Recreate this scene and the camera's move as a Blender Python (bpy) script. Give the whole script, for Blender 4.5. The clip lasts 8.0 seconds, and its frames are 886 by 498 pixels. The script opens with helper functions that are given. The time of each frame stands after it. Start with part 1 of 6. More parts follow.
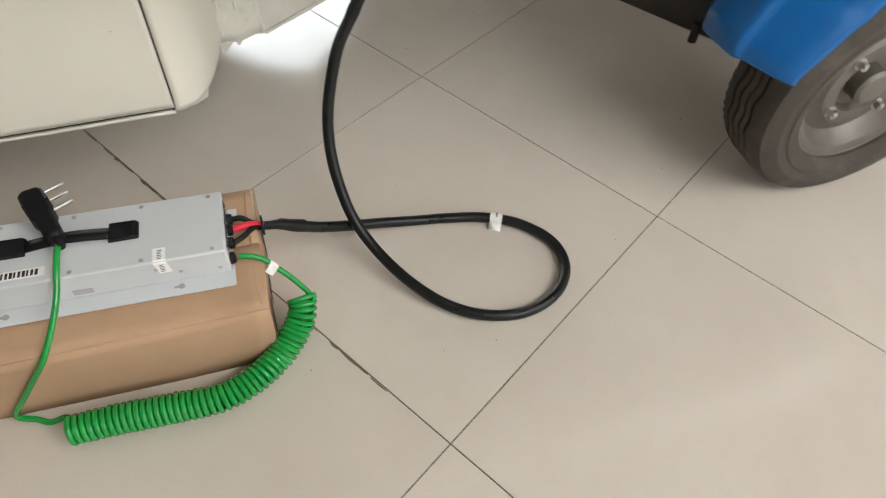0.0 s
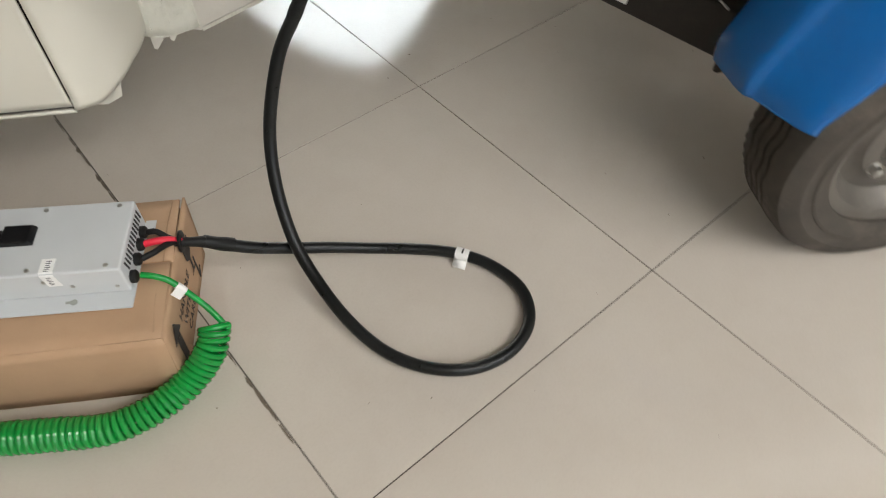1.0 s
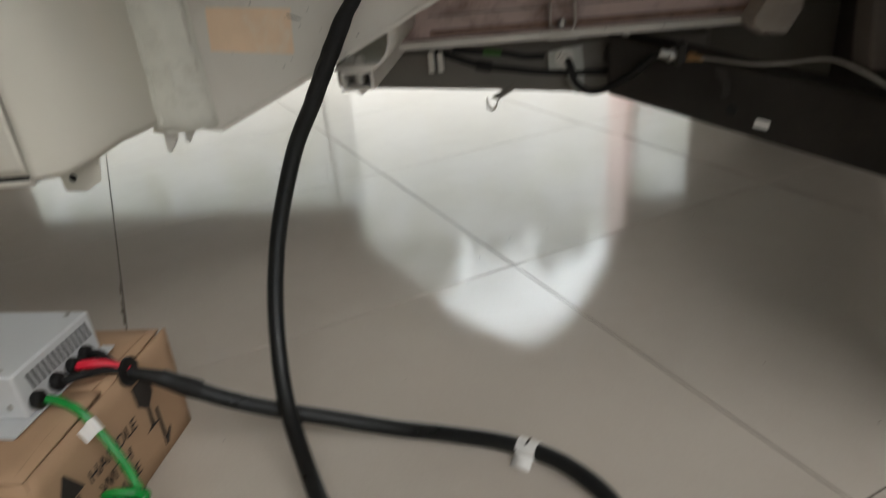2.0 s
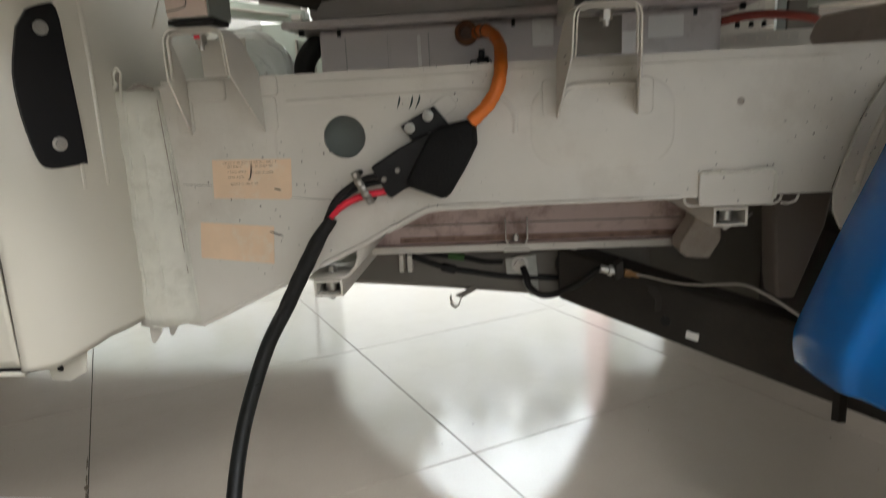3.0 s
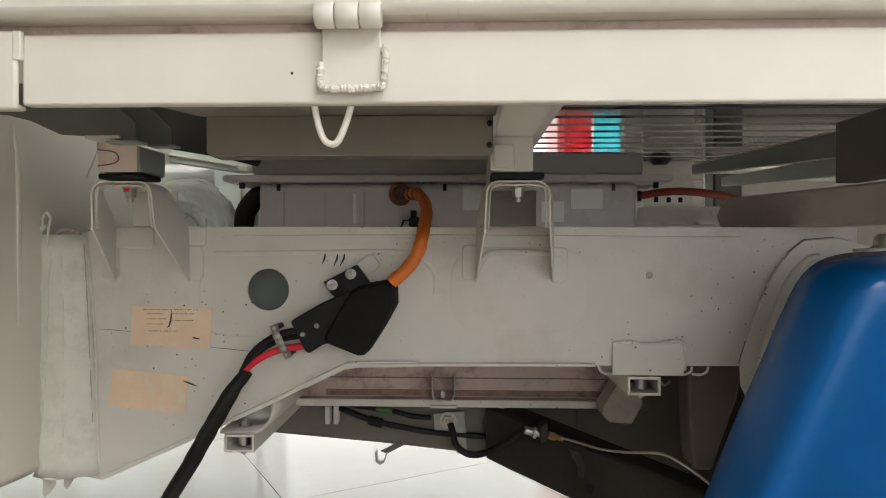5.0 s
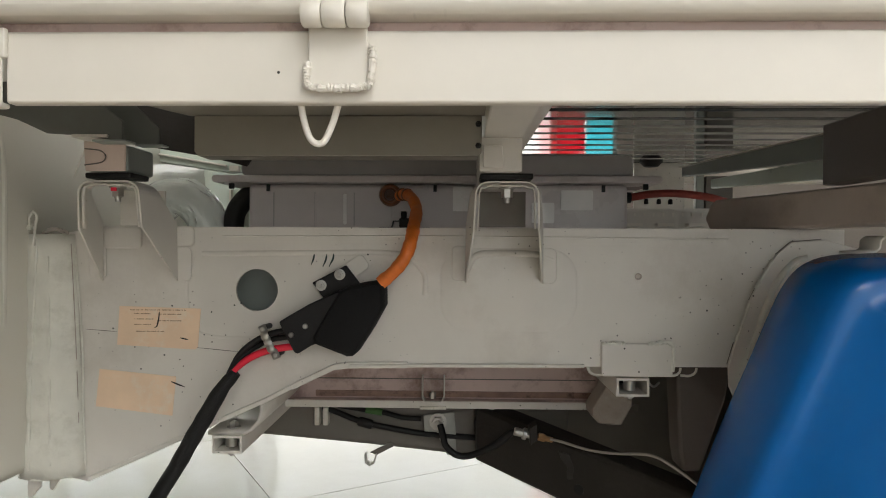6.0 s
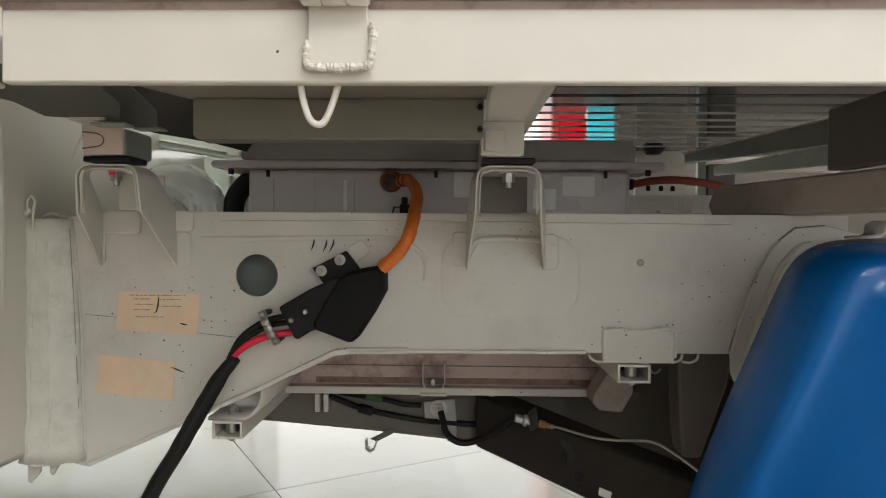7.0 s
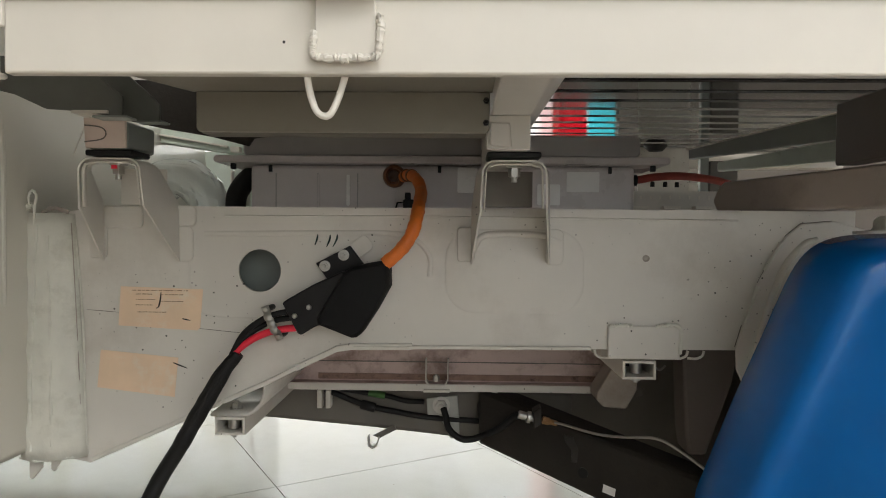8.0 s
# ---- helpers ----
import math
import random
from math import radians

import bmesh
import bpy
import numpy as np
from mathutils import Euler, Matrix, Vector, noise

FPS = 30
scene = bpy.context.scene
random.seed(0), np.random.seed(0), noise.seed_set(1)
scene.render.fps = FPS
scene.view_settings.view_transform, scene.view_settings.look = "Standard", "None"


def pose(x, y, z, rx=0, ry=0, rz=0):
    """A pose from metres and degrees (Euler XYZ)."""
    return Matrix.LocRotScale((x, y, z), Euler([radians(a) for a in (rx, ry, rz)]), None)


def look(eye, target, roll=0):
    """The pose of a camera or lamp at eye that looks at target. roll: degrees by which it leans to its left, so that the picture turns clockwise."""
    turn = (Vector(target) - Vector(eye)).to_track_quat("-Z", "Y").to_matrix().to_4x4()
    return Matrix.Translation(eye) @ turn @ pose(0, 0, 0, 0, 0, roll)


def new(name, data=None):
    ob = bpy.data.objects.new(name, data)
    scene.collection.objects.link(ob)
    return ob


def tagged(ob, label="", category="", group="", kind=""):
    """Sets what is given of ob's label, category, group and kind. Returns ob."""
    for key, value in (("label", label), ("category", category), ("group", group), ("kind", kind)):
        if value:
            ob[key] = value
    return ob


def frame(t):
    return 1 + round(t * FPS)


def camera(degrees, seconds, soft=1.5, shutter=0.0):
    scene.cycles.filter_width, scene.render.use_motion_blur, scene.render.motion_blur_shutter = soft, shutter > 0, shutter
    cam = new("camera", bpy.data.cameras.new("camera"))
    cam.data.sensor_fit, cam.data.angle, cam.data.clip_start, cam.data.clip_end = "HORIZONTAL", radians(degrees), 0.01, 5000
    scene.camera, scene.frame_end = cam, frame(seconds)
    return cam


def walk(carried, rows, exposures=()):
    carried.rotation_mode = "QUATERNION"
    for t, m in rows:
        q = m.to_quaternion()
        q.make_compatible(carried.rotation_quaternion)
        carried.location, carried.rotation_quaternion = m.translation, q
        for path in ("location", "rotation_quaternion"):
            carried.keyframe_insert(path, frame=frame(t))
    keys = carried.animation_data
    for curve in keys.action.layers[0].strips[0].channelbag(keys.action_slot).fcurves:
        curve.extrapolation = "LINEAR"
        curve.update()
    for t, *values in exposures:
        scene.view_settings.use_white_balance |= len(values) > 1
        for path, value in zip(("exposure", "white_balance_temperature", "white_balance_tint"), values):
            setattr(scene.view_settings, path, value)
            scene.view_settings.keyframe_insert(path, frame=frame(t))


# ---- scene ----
cam = camera(67.5, 8.0, soft=1.0, shutter=0.5)
PATH = [
    (0, (-0.36, -1.164, 0.924), (0.082, -0.004, -0.645), 4.6),
    (0.2, (-0.319, -1.18, 0.926), (0.074, -0.026, -0.659), 1.6),
    (0.5, (-0.276, -1.155, 0.922), (0.045, -0.072, -0.728), -0.8),
    (0.8, (-0.199, -1.105, 0.890), (0.025, 0.08, -0.705), -2.4),
    (1, (-0.141, -1.083, 0.862), (0.089, 0.126, -0.715), 2.5),
    (1.1, (-0.131, -1.068, 0.852), (0.031, 0.144, -0.731), 1.2),
    (1.3, (-0.086, -1.068, 0.775), (-0.127, 0.295, -0.688), -5.0),
    (1.5, (-0.037, -1.026, 0.647), (-0.212, 0.464, -0.674), -4.5),
    (1.6, (-0.018, -1.013, 0.585), (-0.185, 0.535, -0.67), -4.4),
    (1.8, (-0.036, -0.982, 0.545), (-0.116, 0.695, -0.544), -2.9),
    (2, (0.016, -0.992, 0.516), (-0.223, 0.796, -0.35), -5.8),
    (2.2, (0.032, -1.003, 0.535), (-0.155, 0.835, -0.231), -4.8),
    (3.3, (0.085, -1.054, 0.595), (-0.103, 0.921, 0.337), -2.5),
    (3.5, (0.102, -1.051, 0.6), (-0.049, 0.937, 0.442), -3.7),
    (3.7, (0.122, -1.055, 0.61), (-0.011, 0.935, 0.491), -3.8),
    (4, (0.129, -1.058, 0.612), (0.009, 0.937, 0.549), -1.6),
    (4.5, (0.114, -1.049, 0.615), (0.002, 0.947, 0.566), -0.2),
    (5, (0.117, -1.051, 0.616), (0.046, 0.948, 0.6), 0.1),
    (6.5, (0.122, -1.048, 0.613), (0.072, 0.951, 0.602), 0.3),
    (7, (0.121, -1.045, 0.61), (0.069, 0.954, 0.568), 0.4),
    (7.5, (0.119, -1.043, 0.609), (0.079, 0.956, 0.558), 0.9),
    (8, (0.115, -1.04, 0.607), (0.065, 0.959, 0.558), 0.5),
]
walk(cam, [(t, look(eye, target, roll)) for t, eye, target, roll in PATH],
     exposures=[(0.0, -0.08), (1.0, -0.20), (1.5, -0.52), (2.0, -0.97), (2.2, -0.90), (3.3, -0.36), (4.5, -0.38), (8.0, -0.52)])

# ---- world and light ----
world = bpy.data.worlds.new("sky")
scene.world = world
world.use_nodes = True
wn = world.node_tree.nodes
sky = wn.new("ShaderNodeTexSky")
sky.sky_type = 'NISHITA'
sky.sun_disc = False
sky.sun_elevation = radians(52)
sky.sun_rotation = radians(104)
world.node_tree.links.new(sky.outputs[0], wn["Background"].inputs[0])
wn["Background"].inputs[1].default_value = 0.12

sun_data = bpy.data.lights.new("sun", 'SUN')
sun_data.energy = 4.0
sun_data.angle = radians(0.53)
sun_data.color = (1.0, 0.95, 0.88)
sun = new("sun", sun_data)
sun.matrix_world = look((6.0, -1.5, 8), (0, 0, 0))


def window_lamp(name, eye, target, w, h, power, color):
    d = bpy.data.lights.new(name, 'AREA')
    d.shape = 'RECTANGLE'
    d.size, d.size_y, d.energy, d.color = w, h, power, color
    o = new(name, d)
    o.matrix_world = look(eye, target)
    return o


# daylight through the shop front behind the camera and through the far glazing
window_lamp("front_sky_daylight", (1.75, -2.72, 3.30), (0.5, -0.5, 0.2), 3.6, 0.95, 112, (1.0, 0.985, 0.96))
window_lamp("front_street_daylight", (1.75, -2.72, 1.2), (1.0, 0, 0.9), 3.6, 1.5, 32, (1.0, 0.985, 0.96))
window_lamp("far_daylight", (-0.17, 3.1, 0.72), (-0.17, 0, 0.68), 1.7, 1.3, 10, (1.0, 0.985, 0.95))


# ---- materials ----
def node_mat(name):
    m = bpy.data.materials.new(name)
    m.use_nodes = True
    nt = m.node_tree
    return m, nt, nt.nodes["Principled BSDF"]


def mix_node(nt, fac, a, b, kind='MIX'):
    n = nt.nodes.new("ShaderNodeMix")
    n.data_type, n.blend_type = 'RGBA', kind
    for sock, v in ((n.inputs[0], fac), (n.inputs[6], a), (n.inputs[7], b)):
        if isinstance(v, (tuple, list)):
            sock.default_value = (*v[:3], 1)
        elif isinstance(v, (int, float)):
            sock.default_value = v
        else:
            nt.links.new(v, sock)
    return n.outputs[2]


def noise_node(nt, scale, detail=4.0, rough=0.55, coord=None):
    n = nt.nodes.new("ShaderNodeTexNoise")
    n.inputs["Scale"].default_value, n.inputs["Detail"].default_value, n.inputs["Roughness"].default_value = scale, detail, rough
    nt.links.new(coord, n.inputs["Vector"])
    return n.outputs["Fac"]


def ramp_node(nt, fac, lo, hi, a=0.0, b=1.0):
    n = nt.nodes.new("ShaderNodeMapRange")
    nt.links.new(fac, n.inputs[0])
    for i, v in enumerate((lo, hi, a, b)):
        n.inputs[i + 1].default_value = v
    return n.outputs[0]


def coords(nt):
    return nt.nodes.new("ShaderNodeTexCoord").outputs["Object"]


def surface(name, color, rough=0.5, metal=0.0, var=0.12, scale=9.0, fine=180.0, bump=0.05, dirt=None, dirt_amount=0.0,
            dirt_scale=5.0, specks=0.0, rough_var=0.12, coat=0.0, spec=0.5):
    """Base colour with broad and fine variation, optional dirt patches and dark specks, and fine relief."""
    m, nt, p = node_mat(name)
    co = coords(nt)
    broad, grain = noise_node(nt, scale, 5.0, 0.6, co), noise_node(nt, fine, 3.0, 0.6, co)
    dark = tuple(c * (1 - var) for c in color)
    light = tuple(min(1, c * (1 + var * 0.5)) for c in color)
    col = mix_node(nt, ramp_node(nt, broad, 0.3, 0.7), dark, light)
    col = mix_node(nt, ramp_node(nt, grain, 0.3, 0.75, 0.0, var * 0.8), col, dark)
    if dirt:
        d = noise_node(nt, dirt_scale, 8.0, 0.7, co)
        col = mix_node(nt, ramp_node(nt, d, 0.52, 0.72, 0.0, dirt_amount), col, dirt)
    if specks:
        v = nt.nodes.new("ShaderNodeTexVoronoi")
        v.inputs["Scale"].default_value = 60.0
        v.voronoi_dimensions = '2D'
        v.inputs["Randomness"].default_value = 1.0
        sp, cb = nt.nodes.new("ShaderNodeSeparateXYZ"), nt.nodes.new("ShaderNodeCombineXYZ")
        nt.links.new(co, sp.inputs[0])
        nt.links.new(sp.outputs["X"], cb.inputs["X"])
        nt.links.new(sp.outputs["Z"], cb.inputs["Y"])
        nt.links.new(cb.outputs[0], v.inputs["Vector"])
        pick = nt.nodes.new("ShaderNodeTexWhiteNoise")
        nt.links.new(v.outputs["Position"], pick.inputs["Vector"])
        rnd = nt.nodes.new("ShaderNodeSeparateXYZ")
        nt.links.new(pick.outputs["Color"], rnd.inputs[0])
        size = nt.nodes.new("ShaderNodeMath")
        size.operation = 'DIVIDE'
        wob = nt.nodes.new("ShaderNodeMath")
        wob.operation = 'MULTIPLY_ADD'
        nt.links.new(noise_node(nt, 700.0, 2.0, 0.5, co), wob.inputs[0])
        wob.inputs[1].default_value = 0.05
        nt.links.new(v.outputs["Distance"], wob.inputs[2])
        nt.links.new(wob.outputs[0], size.inputs[0])
        nt.links.new(ramp_node(nt, rnd.outputs["Y"], 0.0, 1.0, 0.35, 1.25), size.inputs[1])
        near = ramp_node(nt, size.outputs[0], 0.085, 0.060)
        keep = ramp_node(nt, rnd.outputs["X"], 1 - specks, 1 - specks + 0.02)
        mul = nt.nodes.new("ShaderNodeMath")
        mul.operation = 'MULTIPLY'
        nt.links.new(near, mul.inputs[0])
        nt.links.new(keep, mul.inputs[1])
        patch = nt.nodes.new("ShaderNodeMath")
        patch.operation = 'MULTIPLY'
        nt.links.new(mul.outputs[0], patch.inputs[0])
        nt.links.new(ramp_node(nt, noise_node(nt, 7.0, 3.0, 0.6, co), 0.46, 0.58), patch.inputs[1])
        col = mix_node(nt, patch.outputs[0], col, (0.012, 0.010, 0.008))
    nt.links.new(col, p.inputs["Base Color"])
    nt.links.new(ramp_node(nt, broad, 0.25, 0.75, max(0.02, rough - rough_var), min(1, rough + rough_var)), p.inputs["Roughness"])
    p.inputs["Metallic"].default_value = metal
    p.inputs["Coat Weight"].default_value = coat
    p.inputs["Specular IOR Level"].default_value = spec
    if bump:
        b = nt.nodes.new("ShaderNodeBump")
        b.inputs["Strength"].default_value, b.inputs["Distance"].default_value = bump, 0.002
        nt.links.new(grain, b.inputs["Height"])
        nt.links.new(b.outputs[0], p.inputs["Normal"])
    return m


PAINT = surface("cream_paint", (0.74, 0.70, 0.62), 0.33, rough_var=0.03, var=0.05, bump=0.02, coat=0.15, specks=0.04)
CHASSIS = surface("chassis_paint", (0.66, 0.63, 0.57), 0.40, var=0.08, scale=6, bump=0.05, dirt=(0.36, 0.31, 0.25), dirt_amount=0.42, specks=0.85)
CAB = surface("cab_paint", (0.66, 0.635, 0.555), 0.30, rough_var=0.02, var=0.025, scale=4, bump=0.02, coat=0.2, specks=0.05)
SEALER = surface("seam_sealer", (0.70, 0.69, 0.61), 0.55, var=0.1, scale=30, bump=0.4, fine=90, dirt=(0.4, 0.38, 0.3), dirt_amount=0.5, dirt_scale=25)
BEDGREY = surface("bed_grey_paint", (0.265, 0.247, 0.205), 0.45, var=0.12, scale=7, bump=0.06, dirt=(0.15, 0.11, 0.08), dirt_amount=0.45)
UNDER = surface("under_paint", (0.165, 0.152, 0.13), 0.55, var=0.15, scale=8, bump=0.1, dirt=(0.12, 0.085, 0.06), dirt_amount=0.6)
# pink reflected light put into the base colour, with rusty stains over it
RUSTYREFLECT = surface("stained_paint_pink_reflect", (0.62, 0.48, 0.44), 0.5, var=0.12, scale=9, bump=0.1, dirt=(0.16, 0.075, 0.045), dirt_amount=0.8, dirt_scale=14)
# base colour darkened to hold the shade under the bed; dirt patches on top
SHADEDBROWN = surface("shaded_brown_grey_paint", (0.10, 0.082, 0.07), 0.55, var=0.2, scale=9, bump=0.1, dirt=(0.06, 0.04, 0.03), dirt_amount=0.6)
GREYBROWN = surface("grey_brown_paint", (0.40, 0.35, 0.30), 0.5, var=0.12, scale=12, bump=0.08, dirt=(0.2, 0.15, 0.11), dirt_amount=0.5, dirt_scale=16)
RUSTYPALE = surface("brown_tinted_paint", (0.50, 0.43, 0.38), 0.45, var=0.1, scale=9, bump=0.06, dirt=(0.2, 0.14, 0.1), dirt_amount=0.4, dirt_scale=11)
RUSTBAND = surface("rusty_band", (0.34, 0.22, 0.17), 0.8, var=0.3, scale=40, bump=0.3, dirt=(0.05, 0.03, 0.02), dirt_amount=0.9, dirt_scale=60)
PRIMER = surface("pink_primer", (0.66, 0.54, 0.47), 0.5, var=0.08, scale=20, bump=0.05)
GREYGREEN = surface("grey_green_paint", (0.29, 0.32, 0.29), 0.42, var=0.12, bump=0.05)
GUSSETGREY = surface("gusset_grey_paint", (0.15, 0.16, 0.145), 0.45, var=0.15, scale=7, bump=0.06, dirt=(0.08, 0.07, 0.055), dirt_amount=0.4)
PALEGREEN = surface("pale_green_paint", (0.62, 0.69, 0.60), 0.35, var=0.1, bump=0.04)
CASE = surface("battery_case_grey", (0.66, 0.61, 0.60), 0.30, var=0.08, bump=0.08, rough_var=0.1)
CASE_LID = surface("battery_lid_grey", (0.45, 0.43, 0.42), 0.45, var=0.1, bump=0.08)
BLACKARM = surface("black_underseal", (0.030, 0.026, 0.022), 0.55, var=0.3, scale=14, bump=0.3, dirt=(0.06, 0.047, 0.037), dirt_amount=0.5, dirt_scale=9, spec=0.25)
RUBBER = surface("black_rubber", (0.010, 0.010, 0.010), 0.5, var=0.2, scale=30, bump=0.1, spec=0.3)
CABLE = surface("cable_sheath", (0.008, 0.009, 0.009), 0.34, var=0.2, scale=30, bump=0.06, spec=0.35)
SLEEVE = surface("braided_sleeve", (0.010, 0.010, 0.010), 0.55, var=0.35, scale=200, fine=900, bump=0.4, spec=0.3)
BLACK = surface("black_plastic", (0.007, 0.007, 0.008), 0.45, var=0.2, bump=0.08, spec=0.3)
BOOT = surface("black_boot", (0.008, 0.008, 0.008), 0.7, var=0.2, scale=40, fine=400, bump=0.3, spec=0.2)
ORANGE = surface("orange_sheath", (0.76, 0.18, 0.02), 0.5, var=0.12, scale=40, bump=0.12, dirt=(0.35, 0.1, 0.02), dirt_amount=0.4, dirt_scale=30)
BROWNDARK = surface("dark_brown_gland", (0.10, 0.045, 0.025), 0.3, var=0.2, scale=40, bump=0.05)
BROWNRING = surface("amber_gland", (0.23, 0.085, 0.03), 0.35, var=0.2, scale=40, bump=0.05)
RED = surface("red_sleeve", (0.74, 0.015, 0.045), 0.42, var=0.1, scale=40, bump=0.08)
DULLRED = surface("dull_red_sleeve", (0.30, 0.04, 0.025), 0.55, var=0.2, scale=40, bump=0.1)
GREEN = surface("green_cord", (0.006, 0.29, 0.045), 0.17, var=0.1, scale=30, bump=0.02, coat=0.4)
STEEL = surface("zinc_steel", (0.50, 0.49, 0.46), 0.42, metal=1.0, var=0.15, scale=60, bump=0.1)
DULLZINC = surface("dull_zinc", (0.36, 0.37, 0.34), 0.5, metal=0.3, var=0.2, scale=40, bump=0.1)
GALV = surface("galvanised_sheet", (0.22, 0.23, 0.23), 0.07, metal=1.0, var=0.2, scale=9, bump=0.03, rough_var=0.03)
BRASS = surface("brass", (0.55, 0.33, 0.16), 0.35, metal=1.0, var=0.2, scale=60)
BLUE = surface("blue_fender_plastic", (0.0004, 0.108, 0.36), 0.24, rough_var=0.02, var=0.03, scale=5, bump=0.03, spec=0.45)
TYRE = surface("tyre_rubber", (0.075, 0.065, 0.054), 0.8, var=0.3, scale=20, bump=0.3, dirt=(0.16, 0.135, 0.11), dirt_amount=0.7, dirt_scale=7, spec=0.25)
RIM = surface("dusty_rim", (0.16, 0.145, 0.125), 0.45, metal=0.4, var=0.25, scale=18, bump=0.2, dirt=(0.1, 0.08, 0.06), dirt_amount=0.6)
CARD = surface("cardboard", (0.48, 0.315, 0.195), 0.8, var=0.10, scale=7, fine=260, bump=0.15, spec=0.25, dirt=(0.42, 0.25, 0.14), dirt_amount=0.35)
INK = surface("printed_ink", (0.03, 0.024, 0.02), 0.75, var=0.2, scale=60, bump=0.0)
FADEDINK = surface("faded_print", (0.30, 0.19, 0.12), 0.7, var=0.2, scale=60, bump=0.0)
TAPE = surface("brown_tape", (0.50, 0.30, 0.16), 0.25, var=0.08, scale=20, bump=0.03)
ALU = surface("charger_casing", (0.60, 0.62, 0.63), 0.42, rough_var=0.03, var=0.04, scale=6, fine=500, bump=0.06)
VENT = surface("vent_dark", (0.03, 0.03, 0.032), 0.7, var=0.2)
WHITELABEL = surface("white_sticker", (0.90, 0.90, 0.89), 0.45, var=0.03, scale=40, bump=0.0)
GREYINK = surface("grey_print", (0.16, 0.16, 0.17), 0.7, var=0.1, bump=0.0)
PAPER = surface("white_label", (0.82, 0.81, 0.78), 0.6, var=0.05, scale=40, bump=0.02)
BEIGELABEL = surface("peach_label", (0.80, 0.60, 0.42), 0.6, var=0.07, scale=30, bump=0.03, dirt=(0.78, 0.70, 0.58), dirt_amount=0.8, dirt_scale=40)
MARKER = surface("marker_ink", (0.02, 0.05, 0.045), 0.6, var=0.2)
WALL = surface("wall_paint", (0.74, 0.72, 0.68), 0.8, var=0.04, scale=3, bump=0.05)
TAUPE = surface("taupe_wall_paint", (0.27, 0.24, 0.21), 0.8, var=0.05, scale=3, bump=0.05)
CEIL = surface("ceiling_paint", (0.78, 0.77, 0.74), 0.85, var=0.03, scale=3, bump=0.03)
GROUT = surface("dirty_grout", (0.11, 0.092, 0.075), 0.9, var=0.25, scale=12, bump=0.2)
ALUFRAME = surface("window_aluminium", (0.8, 0.8, 0.79), 0.45, var=0.03)
PAVING = surface("outside_paving", (0.60, 0.565, 0.52), 0.85, var=0.15, scale=2, bump=0.2)


def make_tile_material():
    m, nt, p = node_mat("polished_vitrified_tile")
    co = coords(nt)
    info = nt.nodes.new("ShaderNodeObjectInfo")
    broad, mid, grain = noise_node(nt, 2.2, 5, 0.6, co), noise_node(nt, 14, 6, 0.65, co), noise_node(nt, 240, 3, 0.6, co)
    a = mix_node(nt, ramp_node(nt, broad, 0.3, 0.7), (0.55, 0.495, 0.43), (0.60, 0.545, 0.475))
    b = mix_node(nt, ramp_node(nt, mid, 0.45, 0.75, 0, 0.25), a, (0.50, 0.43, 0.36))
    c = mix_node(nt, ramp_node(nt, grain, 0.45, 0.8, 0, 0.18), b, (0.43, 0.37, 0.31))
    d = mix_node(nt, ramp_node(nt, info.outputs["Random"], 0, 1, 0, 0.12), c, (0.49, 0.425, 0.36))
    nt.links.new(d, p.inputs["Base Color"])
    nt.links.new(ramp_node(nt, mid, 0.3, 0.7, 0.070, 0.115), p.inputs["Roughness"])
    p.inputs["IOR"].default_value = 1.52
    bmp = nt.nodes.new("ShaderNodeBump")
    bmp.inputs["Strength"].default_value, bmp.inputs["Distance"].default_value = 0.03, 0.002
    nt.links.new(noise_node(nt, 6, 2, 0.5, co), bmp.inputs["Height"])
    nt.links.new(bmp.outputs[0], p.inputs["Normal"])
    return m


TILE = make_tile_material()


def make_plastic_film():
    m, nt, p = node_mat("clear_plastic_film")
    p.inputs["Base Color"].default_value = (0.88, 0.93, 0.88, 1)
    p.inputs["Roughness"].default_value = 0.10
    p.inputs["Transmission Weight"].default_value = 0.0
    p.inputs["Coat Weight"].default_value = 1.0
    p.inputs["Coat Roughness"].default_value = 0.05
    p.inputs["IOR"].default_value = 1.7
    b = nt.nodes.new("ShaderNodeBump")
    b.inputs["Strength"].default_value, b.inputs["Distance"].default_value = 0.7, 0.008
    nt.links.new(noise_node(nt, 17, 2, 0.45, coords(nt)), b.inputs["Height"])
    nt.links.new(b.outputs[0], p.inputs["Normal"])
    return m


FILM = make_plastic_film()


def make_glass():
    m, nt, p = node_mat("window_glass")
    p.inputs["Base Color"].default_value = (0.95, 0.98, 0.97, 1)
    p.inputs["Roughness"].default_value = 0.0
    p.inputs["Transmission Weight"].default_value = 1.0
    p.inputs["IOR"].default_value = 1.45
    return m


GLASS = make_glass()


def make_film(name, color):
    m, nt, p = node_mat(name)
    p.inputs["Base Color"].default_value = (*color, 1)
    p.inputs["Roughness"].default_value = 0.35
    p.inputs["Transmission Weight"].default_value = 0.9
    p.inputs["IOR"].default_value = 1.1
    return m


REDFILM, CYANFILM, PINKFILM = make_film("red_film", (0.75, 0.008, 0.025)), make_film("cyan_film", (0.08, 0.75, 0.95)), make_film("pink_film", (1.0, 0.74, 0.71))


